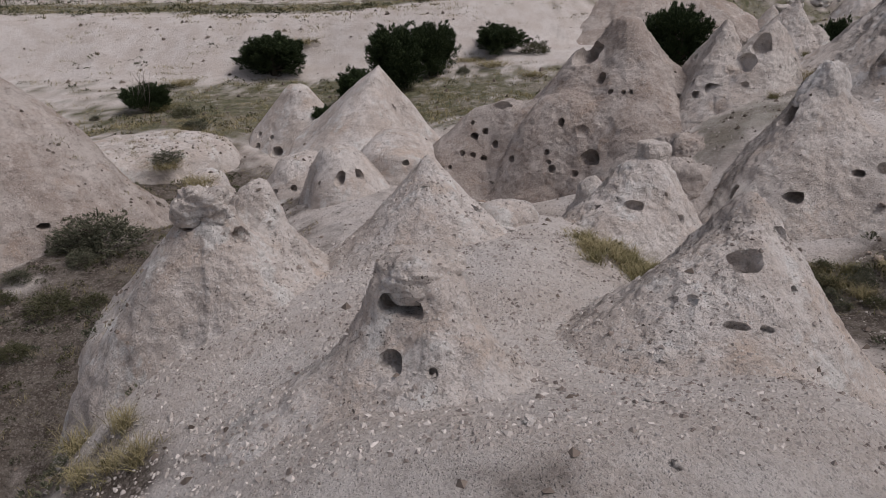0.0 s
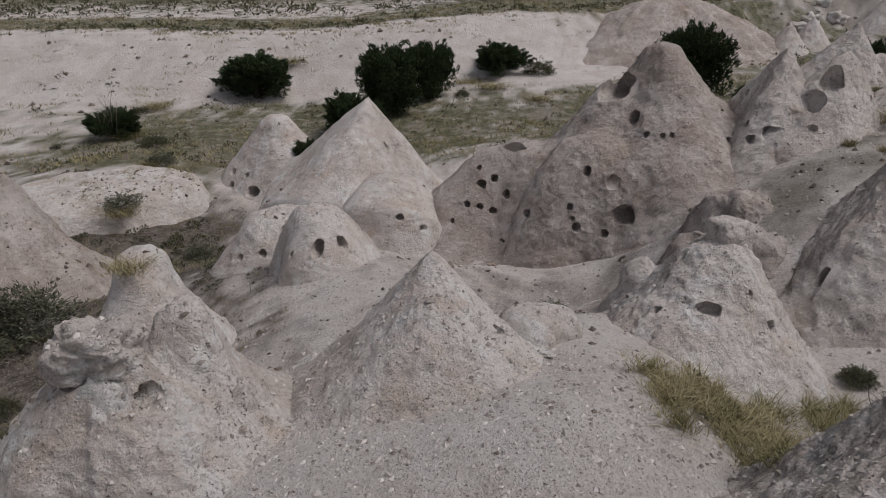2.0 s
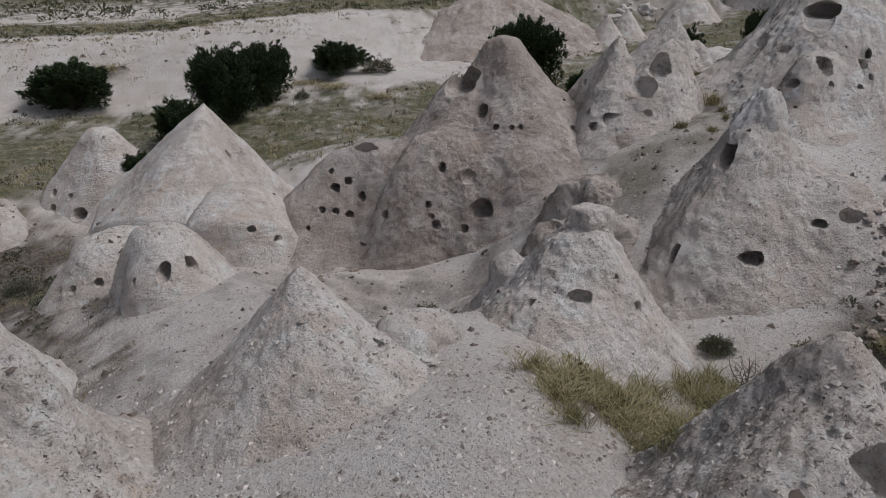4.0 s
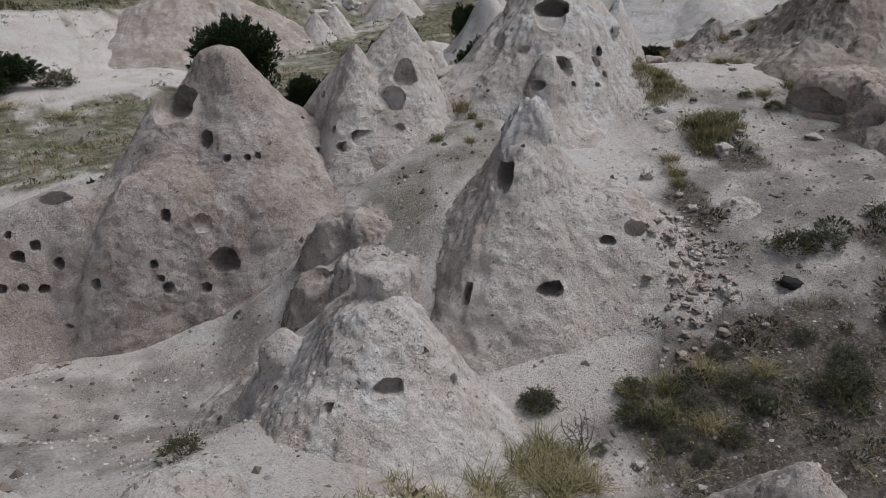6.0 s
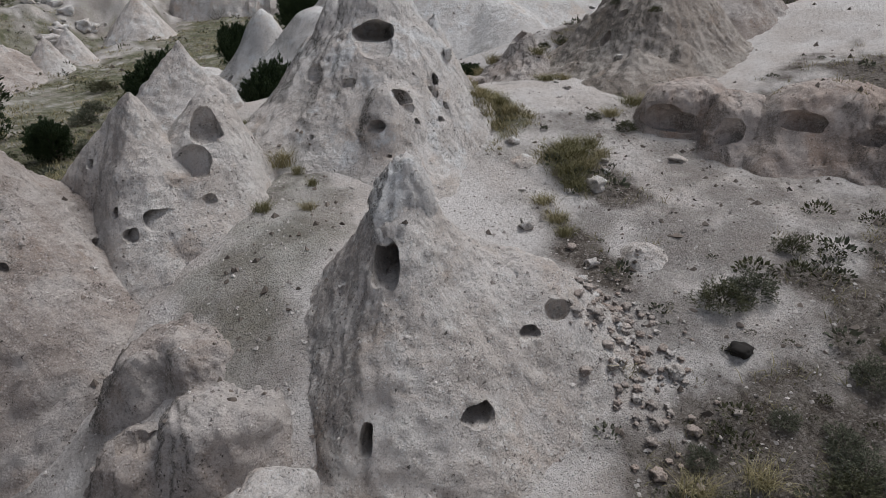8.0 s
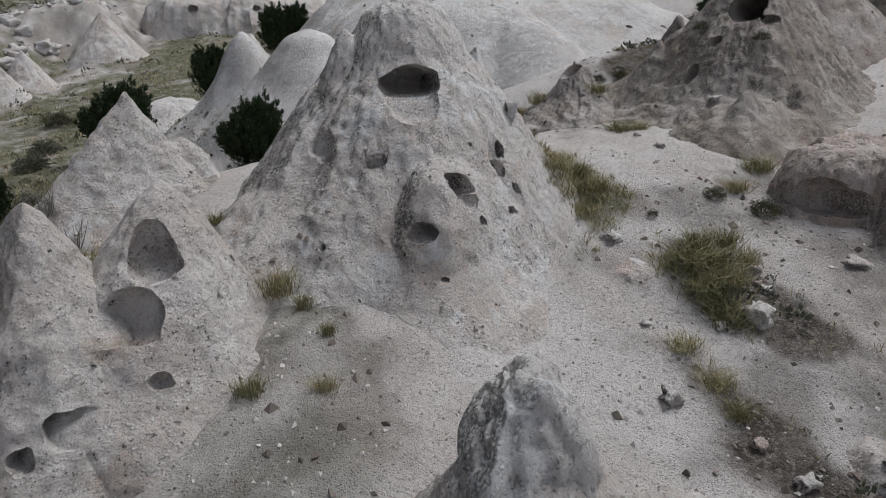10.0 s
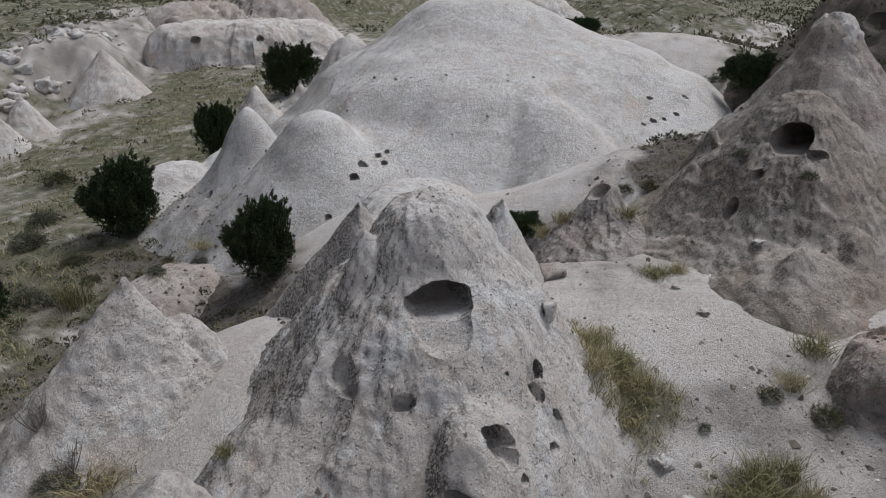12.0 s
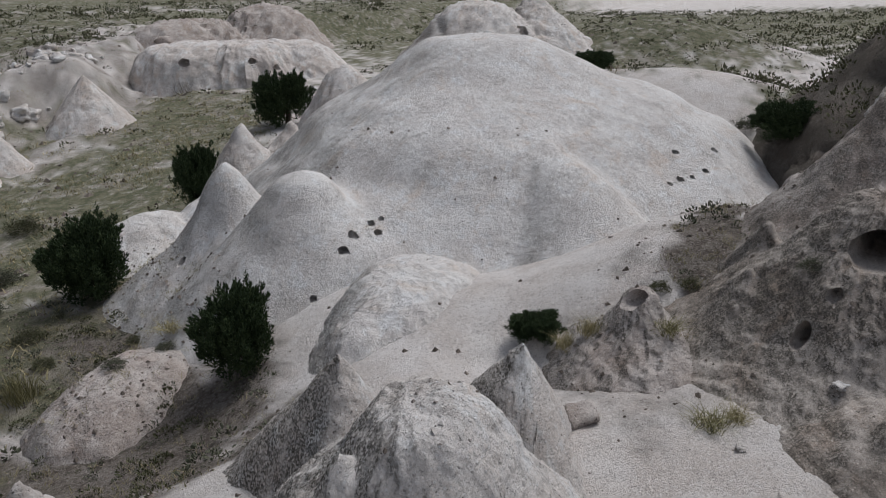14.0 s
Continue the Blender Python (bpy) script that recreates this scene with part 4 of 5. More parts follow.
carve(low_dome, [
    (-1.30, 26.54, 4.95, 0.24, 0.24, 0.18), (-0.58, 26.75, 4.51, 0.25, 0.21, 0.19),
])
carve(pyramid, [
    (-2.02, 31.35, 6.20, 0.20, 0.31, 0.23),
])
carve(pyramid2, [
    (-9.57, 37.22, 3.70, 0.31, 0.31, 0.23), (-8.78, 36.52, 3.69, 0.25, 0.25, 0.19), (-9.61, 36.66, 3.18, 0.34, 0.39, 0.29),
    (-8.38, 35.73, 3.11, 0.65, 0.49, 0.49),
])
carve(cap_cone, [
    (4.73, 16.41, 6.55, 0.45, 0.27, 0.20), (3.83, 16.59, 6.41, 0.13, 0.17, 0.13), (5.91, 16.39, 6.17, 0.12, 0.16, 0.12),
    (5.54, 16.64, 6.74, 0.08, 0.10, 0.08), (5.54, 16.64, 6.75, 0.07, 0.09, 0.06), (5.92, 16.41, 6.19, 0.11, 0.21, 0.16),
])
carve(dove_rock, [
    (5.82, 28.32, 8.50, 1.05, 0.90, 0.78), (6.09, 27.11, 8.02, 0.31, 0.45, 0.34), (6.2, 26.2, 7.66, 0.21, 0.21, 0.16),
    (6.72, 26.0, 7.6, 0.15, 0.15, 0.11), (6.9, 25.9, 7.66, 0.15, 0.15, 0.11), (2.47, 28.44, 6.77, 0.86, 0.43, 0.32),
    (1.38, 27.86, 5.67, 0.32, 0.26, 0.24), (1.79, 27.80, 5.88, 0.24, 0.24, 0.18), (2.73, 27.72, 5.30, 0.30, 0.26, 0.23),
    (0.87, 27.54, 5.07, 0.19, 0.23, 0.17), (1.29, 27.36, 5.04, 0.21, 0.21, 0.16), (1.72, 27.28, 4.92, 0.24, 0.21, 0.18),
    (2.67, 26.14, 5.20, 0.23, 0.26, 0.20), (1.29, 28.20, 6.14, 0.18, 0.21, 0.16), (4.39, 25.77, 6.64, 0.21, 0.31, 0.23),
    (5.01, 25.11, 6.51, 0.44, 0.47, 0.11), (3.86, 25.41, 5.67, 0.18, 0.21, 0.16), (3.86, 24.99, 5.34, 0.17, 0.17, 0.13),
    (4.08, 24.78, 5.17, 0.24, 0.28, 0.21), (5.25, 24.70, 5.58, 0.60, 0.50, 0.45), (4.70, 24.57, 5.17, 0.25, 0.25, 0.19),
    (1.79, 26.37, 4.30, 0.24, 0.10, 0.18), (0.40, 27.30, 4.57, 0.14, 0.17, 0.13), (8.74, 26.06, 7.47, 0.29, 0.27, 0.22),
])
carve(spur, [
    (5.70, 22.90, 5.96, 0.38, 0.26, 0.17), (4.91, 22.89, 5.56, 0.43, 0.23, 0.32), (6.58, 22.00, 6.23, 0.28, 0.48, 0.22),
    (6.37, 22.09, 6.16, 0.37, 0.50, 0.22), (6.54, 21.71, 5.80, 0.34, 0.28, 0.26),
])
carve(big_cone, [
    (9.64, 19.62, 8.08, 0.33, 0.73, 0.55), (9.21, 17.67, 6.31, 0.44, 0.31, 0.33), (10.74, 17.68, 6.95, 0.28, 0.19, 0.21),
    (11.37, 17.51, 7.14, 0.43, 0.36, 0.22), (8.10, 18.89, 6.06, 0.18, 0.49, 0.37),
])
carve(crag, [
    (25.89, 17.67, 8.42, 1.24, 0.83, 0.56), (26.6, 21.7, 11.5, 0.8, 0.7, 1.1), (26.25, 21.06, 11.31, 0.39, 0.24, 0.29),
    (25.99, 22.28, 10.77, 0.27, 0.27, 0.20), (25.64, 22.71, 9.93, 0.27, 0.51, 0.38),
])
carve(red_rock2, [
    (20.5, 15.6, 8.7, 1.0, 0.5, 0.35), (20.4, 14.2, 8.6, 0.8, 0.45, 0.3),
])
carve(hole_cone, [
    (9.53, 25.11, 7.90, 0.50, 0.41, 0.37), (9.02, 25.37, 7.70, 0.26, 0.26, 0.20), (9.07, 25.85, 8.05, 0.18, 0.21, 0.16),
    (9.51, 27.23, 8.77, 0.16, 0.20, 0.15),
])
carve(tri_cone, [
    (11.16, 25.52, 9.35, 0.62, 0.78, 0.3), (10.51, 25.32, 8.79, 0.9, 0.78, 0.34), (11.73, 25.06, 8.68, 0.12, 0.12, 0.09),
    (10.48, 24.77, 8.14, 0.29, 0.21, 0.13), (12.45, 25.64, 8.85, 0.10, 0.14, 0.10),
])
carve(red_rock, [
    (20.2, 18.7, 8.55, 1.5, 0.62, 0.5), (20.0, 17.1, 8.45, 0.7, 0.55, 0.4),
])
carve(face_rock, [
    (16.01, 24.86, 10.93, 0.90, 0.50, 0.68), (15.85, 24.63, 10.76, 1.02, 1.10, 0.17), (14.90, 25.94, 10.00, 0.45, 0.53, 0.14),
    (14.79, 25.73, 9.81, 0.30, 0.29, 0.18), (14.92, 24.87, 9.77, 0.30, 0.26, 0.14), (15.14, 23.37, 9.51, 0.40, 0.40, 0.30),
    (15.14, 23.21, 9.34, 0.29, 0.27, 0.22), (14.33, 23.62, 8.98, 0.43, 0.26, 0.32), (14.12, 23.91, 8.70, 0.20, 0.11, 0.09),
    (16.82, 23.64, 9.71, 0.15, 0.27, 0.20), (16.62, 23.64, 9.41, 0.22, 0.28, 0.21), (16.68, 23.23, 9.12, 0.08, 0.20, 0.15),
    (16.22, 23.05, 8.88, 0.18, 0.14, 0.13), (15.19, 23.01, 9.02, 0.17, 0.16, 0.13), (14.19, 23.12, 8.38, 0.10, 0.07, 0.07),
    (13.71, 25.05, 8.71, 0.09, 0.12, 0.09), (15.78, 22.99, 8.68, 0.08, 0.05, 0.06), (16.19, 23.87, 9.92, 0.06, 0.08, 0.06),
])
carve(dome, [
    (27.52, 36.31, 8.75, 0.34, 0.26, 0.26), (28.21, 36.44, 9.04, 0.30, 0.26, 0.23), (29.19, 36.47, 9.01, 0.22, 0.22, 0.17),
    (29.01, 36.08, 8.74, 0.24, 0.22, 0.18), (29.54, 36.29, 9.12, 0.18, 0.18, 0.13), (26.00, 36.38, 7.56, 0.21, 0.25, 0.19),
    (38.03, 28.63, 9.24, 0.25, 0.23, 0.19), (39.14, 27.94, 9.49, 0.26, 0.21, 0.20), (39.22, 29.13, 10.18, 0.26, 0.21, 0.20),
    (40.64, 27.97, 10.09, 0.27, 0.22, 0.20), (37.38, 28.87, 9.13, 0.20, 0.18, 0.15), (38.45, 28.26, 9.36, 0.18, 0.18, 0.13),
    (26.44, 43.38, 7.41, 0.25, 0.35, 0.26),
])
carve(loop_rock, [
    (25.8, 26.15, 9.85, 0.5, 0.42, 0.34),
])

# ---- plants ----


def island_material(name, a, b, rough=0.8):
    n = Nodes(name)
    r = n.node("ShaderNodeNewGeometry").outputs["Random Per Island"]
    return n.finish(n.mix(r, a, b), rough, None, 0.2)


needle_mat = island_material("juniper_leaf", (0.02, 0.036, 0.016), (0.06, 0.085, 0.035))
sage_mat = island_material("sage_leaf", (0.065, 0.075, 0.05), (0.18, 0.18, 0.13))
scrub_mat = island_material("scrub_leaf", (0.05, 0.058, 0.03), (0.15, 0.145, 0.085))
grass_mat = island_material("dry_grass", (0.22, 0.195, 0.10), (0.44, 0.385, 0.23))
green_mat = island_material("green_grass", (0.15, 0.145, 0.07), (0.3, 0.27, 0.145))
bark_mat = island_material("bark", (0.07, 0.055, 0.045), (0.11, 0.09, 0.075))
dead_mat = island_material("dead_wood", (0.16, 0.14, 0.125), (0.24, 0.215, 0.19))


def raw_mesh(name, verts, faces, material, smooth=False):
    me = bpy.data.meshes.new(name)
    verts, faces = np.asarray(verts, np.float32).reshape(-1, 3), np.asarray(faces, np.int32)
    k = faces.shape[1]
    me.vertices.add(len(verts))
    me.vertices.foreach_set("co", verts.ravel())
    me.loops.add(faces.size)
    me.loops.foreach_set("vertex_index", faces.ravel())
    me.polygons.add(len(faces))
    me.polygons.foreach_set("loop_start", np.arange(0, faces.size, k, dtype=np.int32))
    me.polygons.foreach_set("use_smooth", np.full(len(faces), smooth))
    me.update(calc_edges=True)
    me.materials.append(material)
    return me


def sprigs(rng, base, way, length, width, per=4, spread=0.6):
    """Leafy sprigs: at each base, per slim bent leaves that fan out about the way."""
    n = len(base) * per
    base, way = np.repeat(base, per, 0), np.repeat(way, per, 0)
    way = way + rng.normal(size=(n, 3)) * spread
    way /= np.linalg.norm(way, axis=1)[:, None] + 1e-9
    side = np.cross(way, rng.normal(size=(n, 3)))
    side /= np.linalg.norm(side, axis=1)[:, None] + 1e-9
    L = length * rng.uniform(0.6, 1.3, (n, 1))
    W = width * rng.uniform(0.7, 1.3, (n, 1))
    base = base + rng.normal(size=(n, 3)) * length * 0.25
    bend = np.cross(side, way) * L * 0.15
    v = np.stack([base - side * W * 0.5, base + side * W * 0.5, base + way * L * 0.55 + side * W * 0.6 + bend, base + way * L, base + way * L * 0.55 - side * W * 0.6 + bend], 1)
    o = np.arange(n)[:, None] * 5
    f = np.concatenate([o + (0, 1, 2), o + (0, 2, 4), o + (4, 2, 3)])
    return v.reshape(-1, 3), f


def limb(bm, a, b, r0, r1, bend=0.1, rng=None, rings=5, sides=6):
    """A tapered, slightly crooked limb from a to b."""
    a, b = Vector(a), Vector(b)
    off = Vector(rng.normal(size=3) * bend * (b - a).length) if rng is not None else Vector()
    way = (b - a).normalized()
    s = way.orthogonal().normalized()
    t = way.cross(s)
    last = None
    for k in range(rings):
        u = k / (rings - 1)
        c = a.lerp(b, u) + off * math.sin(u * math.pi)
        r = r0 + (r1 - r0) * u
        ring = [bm.verts.new(c + (s * math.cos(q) + t * math.sin(q)) * r) for q in np.linspace(0, 2 * math.pi, sides, endpoint=False)]
        if last:
            for i in range(sides):
                bm.faces.new((last[i], last[(i + 1) % sides], ring[(i + 1) % sides], ring[i]))
        last = ring
    bm.faces.new(last)


def part(name, me, parent, label=""):
    ob = new(name, me)
    ob.parent = parent
    return tagged(ob, label)


def bm_mesh(name, bm, material):
    me = bpy.data.meshes.new(name)
    bm.to_mesh(me)
    bm.free()
    me.polygons.foreach_set("use_smooth", np.ones(len(me.polygons), bool))
    me.materials.append(material)
    return me


def juniper_plan(seed):
    """A bushy juniper, one metre high and wide: short trunk, limbs, a crown of many upright ragged plumes."""
    rng = np.random.RandomState(seed)
    root = new("juniper_tree")
    bm = bmesh.new()
    limb(bm, (0, 0, -0.15), (rng.normal() * 0.03, rng.normal() * 0.03, 0.4), 0.055, 0.03, 0.05, rng)
    part("trunk", bm_mesh("trunk", bm, bark_mat), root)
    lobes = [(0, 0, 0.38, 0.3, 0.34)]
    for k in range(26):
        a, d = rng.uniform(0, 6.28), 0.37 * math.sqrt(rng.uniform(0.05, 1))
        z = rng.uniform(0.12, 0.78 - 0.75 * d)
        lobes.append((d * math.cos(a), d * math.sin(a), z, rng.uniform(0.09, 0.16), rng.uniform(0.12, 0.22)))
    for x, y, z, r, h in lobes[1:8]:
        bm = bmesh.new()
        limb(bm, (0, 0, 0.1), (x * 0.8, y * 0.8, z), 0.025, 0.01, 0.08, rng)
        part("limb", bm_mesh("limb", bm, bark_mat), root)
    base, way = [], []
    for x, y, z, r, h in lobes:
        n = int(5600 * r * h)
        d = rng.normal(size=(n, 3))
        d /= np.linalg.norm(d, axis=1)[:, None]
        base.append(np.array((x, y, z)) + d * rng.uniform(0.5, 1.0, (n, 1)) * (r, r, h))
        way.append(d * (1, 1, 0.6) + (0, 0, 0.7))
    skin = np.concatenate(base)
    for tip in skin[rng.choice(len(skin), 340, False)]:
        if tip[2] < 0.2:
            continue
        out = np.array((tip[0] * 1.3, tip[1] * 1.3, 0.55))
        out /= np.linalg.norm(out)
        n = 15
        u = rng.uniform(size=(n, 1))
        base.append(tip + out * u * rng.uniform(0.04, 0.13) + rng.normal(size=(n, 3)) * 0.022 * (1.2 - u))
        way.append(np.tile(out, (n, 1)))
    base, way = np.concatenate(base), np.concatenate(way)
    base[:, 2] = np.maximum(base[:, 2], 0.02)
    v, f = sprigs(rng, base, way, 0.038, 0.009, 4, 0.45)
    part("crown", raw_mesh("crown", v, f, needle_mat), root)
    return tagged(root, "dense dark green juniper on dry ground", "tree")


def shrub_plan(seed, mat, name, label):
    """A low rounded cushion shrub, one metre wide and high."""
    rng = np.random.RandomState(seed)
    root = new(name)
    for k in range(4):
        bm = bmesh.new()
        a = rng.uniform(0, 6.28)
        limb(bm, (0, 0, -0.08), (0.3 * math.cos(a), 0.3 * math.sin(a), 0.55), 0.018, 0.006, 0.1, rng, 4, 5)
        part("stem", bm_mesh("stem", bm, bark_mat), root)
    n = 800
    d = rng.normal(size=(n, 3))
    d[:, 2] = np.abs(d[:, 2])
    d /= np.linalg.norm(d, axis=1)[:, None]
    lump = 1 + 0.9 * fbm(d * 1.4 + seed, 0.7, 2)
    base = d * (rng.uniform(0.35, 1.0, n) ** 0.6 * lump)[:, None] * (0.5, 0.5, 0.7)
    v, f = sprigs(rng, base, d + (0, 0, 0.4), 0.072, 0.013, 4, 0.6)
    part("foliage", raw_mesh("foliage", v, f, mat), root)
    return tagged(root, label, "shrub")


def blades(rng, base, length, width, lean=0.35):
    """Slim grass blades, each a bent strip of three triangles."""
    n = len(base)
    way = np.stack([rng.normal(size=n) * lean, rng.normal(size=n) * lean, np.ones(n)], 1)
    side = np.cross(way, rng.normal(size=(n, 3)))
    side[:, 2] = 0
    side /= np.linalg.norm(side, axis=1)[:, None] + 1e-9
    L, W = length * rng.uniform(0.5, 1.2, (n, 1)), width * rng.uniform(0.7, 1.3, (n, 1))
    mid = base + way * L * 0.55
    tip = base + way * L + np.stack([way[:, 0], way[:, 1], -0.25 * np.ones(n)], 1) * L * 0.5
    v = np.stack([base - side * W / 2, base + side * W / 2, mid + side * W * 0.4, mid - side * W * 0.4, tip], 1)
    o = np.arange(n)[:, None] * 5
    f = np.concatenate([o + (0, 1, 2), o + (0, 2, 3), o + (3, 2, 4)])
    return v.reshape(-1, 3), f


def tuft_mesh(seed, mat):
    rng = np.random.RandomState(seed)
    n = 260
    a, d = rng.uniform(0, 6.28, n), 0.42 * np.sqrt(rng.uniform(size=n)) * (1 + 0.3 * rng.normal(size=n))
    base = np.stack([d * np.cos(a), d * np.sin(a), np.full(n, -0.05)], 1)
    v, f = blades(rng, base, 1.0, 0.018, 0.3)
    return raw_mesh("grass_tuft", v, f, mat)


bpy.context.view_layer.update()
land = bpy.context.evaluated_depsgraph_get()


def drop(x, y):
    """The height and normal of the topmost ground or rock at a place."""
    hit, place, normal, _, _, _ = scene.ray_cast(land, Vector((x, y, 80)), Vector((0, 0, -1)))
    return (place.z, normal) if hit else (0.0, Vector((0, 0, 1)))


JUNIPERS = [juniper_plan(s) for s in (11, 12, 13)]
SAGES = [shrub_plan(s, sage_mat, "sage_bush", "grey-green cushion shrub on stony soil") for s in (21, 22)]
SCRUBS = [shrub_plan(s, scrub_mat, "scrub_bush", "dark olive cushion shrub on brown soil") for s in (23, 24)]
TUFTS = [tuft_mesh(s, m) for s, m in ((31, grass_mat), (32, grass_mat), (33, green_mat), (34, grass_mat), (35, green_mat))]
used = {}
pick = random.Random(5)


def plant(plans, x, y, w, h):
    """Set one of the plans at a place, w wide and h high; the first of each plan is the plan itself."""
    ob = plans[pick.randrange(len(plans))]
    m = pose(x, y, drop(x, y)[0], 0, 0, pick.uniform(0, 360)) @ Matrix.Diagonal((w, w, h, 1))
    if ob.name in used:
        sx, sy, sz = ob.scale
        return copy_thing(ob, m @ Matrix.Diagonal((1 / sx, 1 / sy, 1 / sz, 1)))
    used[ob.name] = True
    ob.matrix_basis = m
    return ob


def juniper(x, y, w, h):
    plant(JUNIPERS, x, y, w, h)


def sage(x, y, w, h):
    plant(SAGES if pick.random() < 0.5 else SCRUBS, x, y, w * 0.8, min(max(h, 0.35 * w), 0.5 * w))


def tuft(x, y, w, h):
    ob = new("grass_tuft", TUFTS[pick.randrange(len(TUFTS))])
    ob.matrix_basis = pose(x, y, drop(x, y)[0], 0, 0, pick.uniform(0, 360)) @ Matrix.Diagonal((w * 0.9, w * 0.9, max(h, 0.3) * 0.8, 1))
    tagged(ob, "clump of dry yellowish grass on stony soil", "grass", "grass clumps")


def dead_bush(x, y, w, h, seed):
    rng = np.random.RandomState(seed)
    root = new("dead_bush")
    z = drop(x, y)[0]
    for k in range(9):
        bm = bmesh.new()
        a, d = rng.uniform(0, 6.28), rng.uniform(0.2, 0.5)
        end = Vector((d * w * math.cos(a), d * w * math.sin(a), h * rng.uniform(0.6, 1.0)))
        limb(bm, (0, 0, -0.1), end, 0.012 * w + 0.006, 0.004, 0.12, rng, 5, 5)
        for q in range(3):
            s = end * rng.uniform(0.4, 0.8)
            limb(bm, s, s + Vector(rng.normal(size=3)) * 0.15 * w + Vector((0, 0, 0.12 * h)), 0.006 + 0.004 * w, 0.002, 0.1, rng, 4, 4)
        part("branch", bm_mesh("branch", bm, dead_mat), root)
    root.matrix_basis = Matrix.Translation((x, y, z))
    tagged(root, "bare dead bush with thin grey branches", "shrub")


# near-black colour for the stone that stands in for a dark hole
hole_black_mat = island_material("hole_black_stone", (0.02, 0.018, 0.017), (0.03, 0.027, 0.025), 0.9)
STONES = [block_mesh("stone", (0.5, 0.42, 0.36), m, s, 0.72, 0.85, 3) for s, m in ((3.1, tuff), (5.9, tuff_grey), (8.3, tuff_white), (1.7, tuff_grey), (9.9, tuff_red), (12.4, tuff), (15.2, hole_black_mat), (18.6, tuff_pink))]


def stone(x, y, w, h, k=None):
    kind = pick.randrange(6) if k is None else k
    ob = new("stone", STONES[0 if k is None and w > 0.4 else kind])
    z = drop(x, y)[0]
    ob.matrix_basis = pose(x, y, z + (0.22 if w < 0.4 else 0.02) * h, pick.uniform(-15, 15), pick.uniform(-15, 15), pick.uniform(0, 360)) @ Matrix.Diagonal((w, w, max(h, 0.5 * w), 1))
    tagged(ob, "weathered grey tuff stone lying on grit", "stone", "loose stones")


# plants and stones at their places
juniper(-13.4, 59.0, 6.6, 4.0)
juniper(-5.6, 50.0, 4.4, 3.5)
juniper(-3.4, 54.0, 5.7, 5.6)
juniper(-0.7, 56.0, 4.3, 5.0)
juniper(4.7, 61.0, 4.9, 3.2)
juniper(-20.6, 50.0, 3.5, 2.5)
juniper(-5.6, 36.6, 2.1, 2.2)
juniper(-26.0, 43.0, 2.6, 2.2)
juniper(4.2, 33.0, 0.8, 1.2)
juniper(17.0, 53.2, 6.0, 5.8)
juniper(17.9, 45.8, 2.3, 2.4)
juniper(25.7, 48.2, 3.8, 4.6)
juniper(23.4, 36.9, 2.7, 3.6)
juniper(48.5, 60.0, 4.6, 5.2)
juniper(34.0, 51.6, 2.8, 4.0)
juniper(26.1, 28.7, 1.5, 1.0)
juniper(44.1, 26.1, 2.7, 2.2)
juniper(50.5, 37.0, 2.5, 1.6)
juniper(9.8, 34.0, 1.0, 1.4)
sage(-11.29, 22.48, 3.18, 2.23)
sage(7.78, 60.85, 2.95, 1.87)
sage(-17.02, 47.50, 2.45, 0.82)
sage(-21.08, 55.51, 1.91, 0.67)
sage(1.73, 55.97, 1.35, 0.63)
sage(-13.07, 20.29, 1.03, 0.82)
sage(-11.50, 18.99, 1.75, 0.78)
sage(-11.59, 17.03, 1.10, 0.73)
sage(-11.50, 21.11, 1.23, 0.72)
sage(-7.60, 11.51, 0.62, 0.37)
sage(-6.35, 10.34, 0.80, 0.46)
sage(-10.41, 19.37, 0.96, 0.57)
sage(-13.06, 19.31, 0.81, 0.60)
sage(-12.61, 32.03, 1.78, 0.64)
sage(-13.30, 38.27, 1.80, 0.90)
sage(-8.86, 29.46, 1.36, 0.68)
sage(-11.99, 22.16, 2.24, 1.12)
sage(-23.63, 48.54, 0.82, 0.41)
sage(2.10, 17.61, 0.76, 0.52)
sage(7.73, 16.37, 0.71, 0.52)
sage(8.63, 14.25, 0.62, 0.58)
sage(13.93, 15.56, 1.15, 0.56)
sage(7.69, 14.97, 0.34, 0.21)
sage(10.18, 14.27, 0.73, 0.42)
sage(10.15, 13.74, 0.61, 0.37)
sage(9.48, 14.52, 0.81, 0.51)
sage(8.63, 15.09, 0.70, 0.40)
sage(11.83, 13.29, 0.77, 0.55)
sage(11.06, 13.05, 0.95, 0.63)
sage(9.29, 13.66, 0.59, 0.39)
sage(11.82, 14.08, 0.56, 0.34)
sage(8.71, 13.75, 0.48, 0.29)
sage(14.10, 12.87, 0.69, 1.27)
sage(11.45, 13.00, 0.99, 0.60)
sage(10.20, 13.77, 0.65, 0.47)
sage(10.75, 14.93, 0.59, 0.39)
sage(16.07, 14.86, 0.78, 0.39)
sage(14.38, 15.23, 1.08, 0.54)
sage(13.24, 13.16, 0.88, 0.55)
sage(9.07, 15.47, 0.73, 0.46)
sage(8.87, 14.69, 0.80, 0.44)
sage(7.71, 16.37, 0.80, 0.53)
sage(9.69, 14.95, 0.65, 0.42)
sage(12.33, 30.09, 0.90, 0.60)
sage(19.48, 45.67, 1.42, 1.19)
sage(22.56, 50.97, 1.99, 1.14)
sage(28.40, 58.84, 2.15, 1.08)
sage(16.75, 19.77, 0.67, 0.50)
sage(20.03, 19.79, 0.73, 0.42)
sage(19.94, 20.67, 0.52, 0.31)
sage(18.56, 21.43, 0.28, 0.24)
sage(26.59, 22.82, 0.57, 0.42)
sage(28.08, 25.49, 0.64, 0.40)
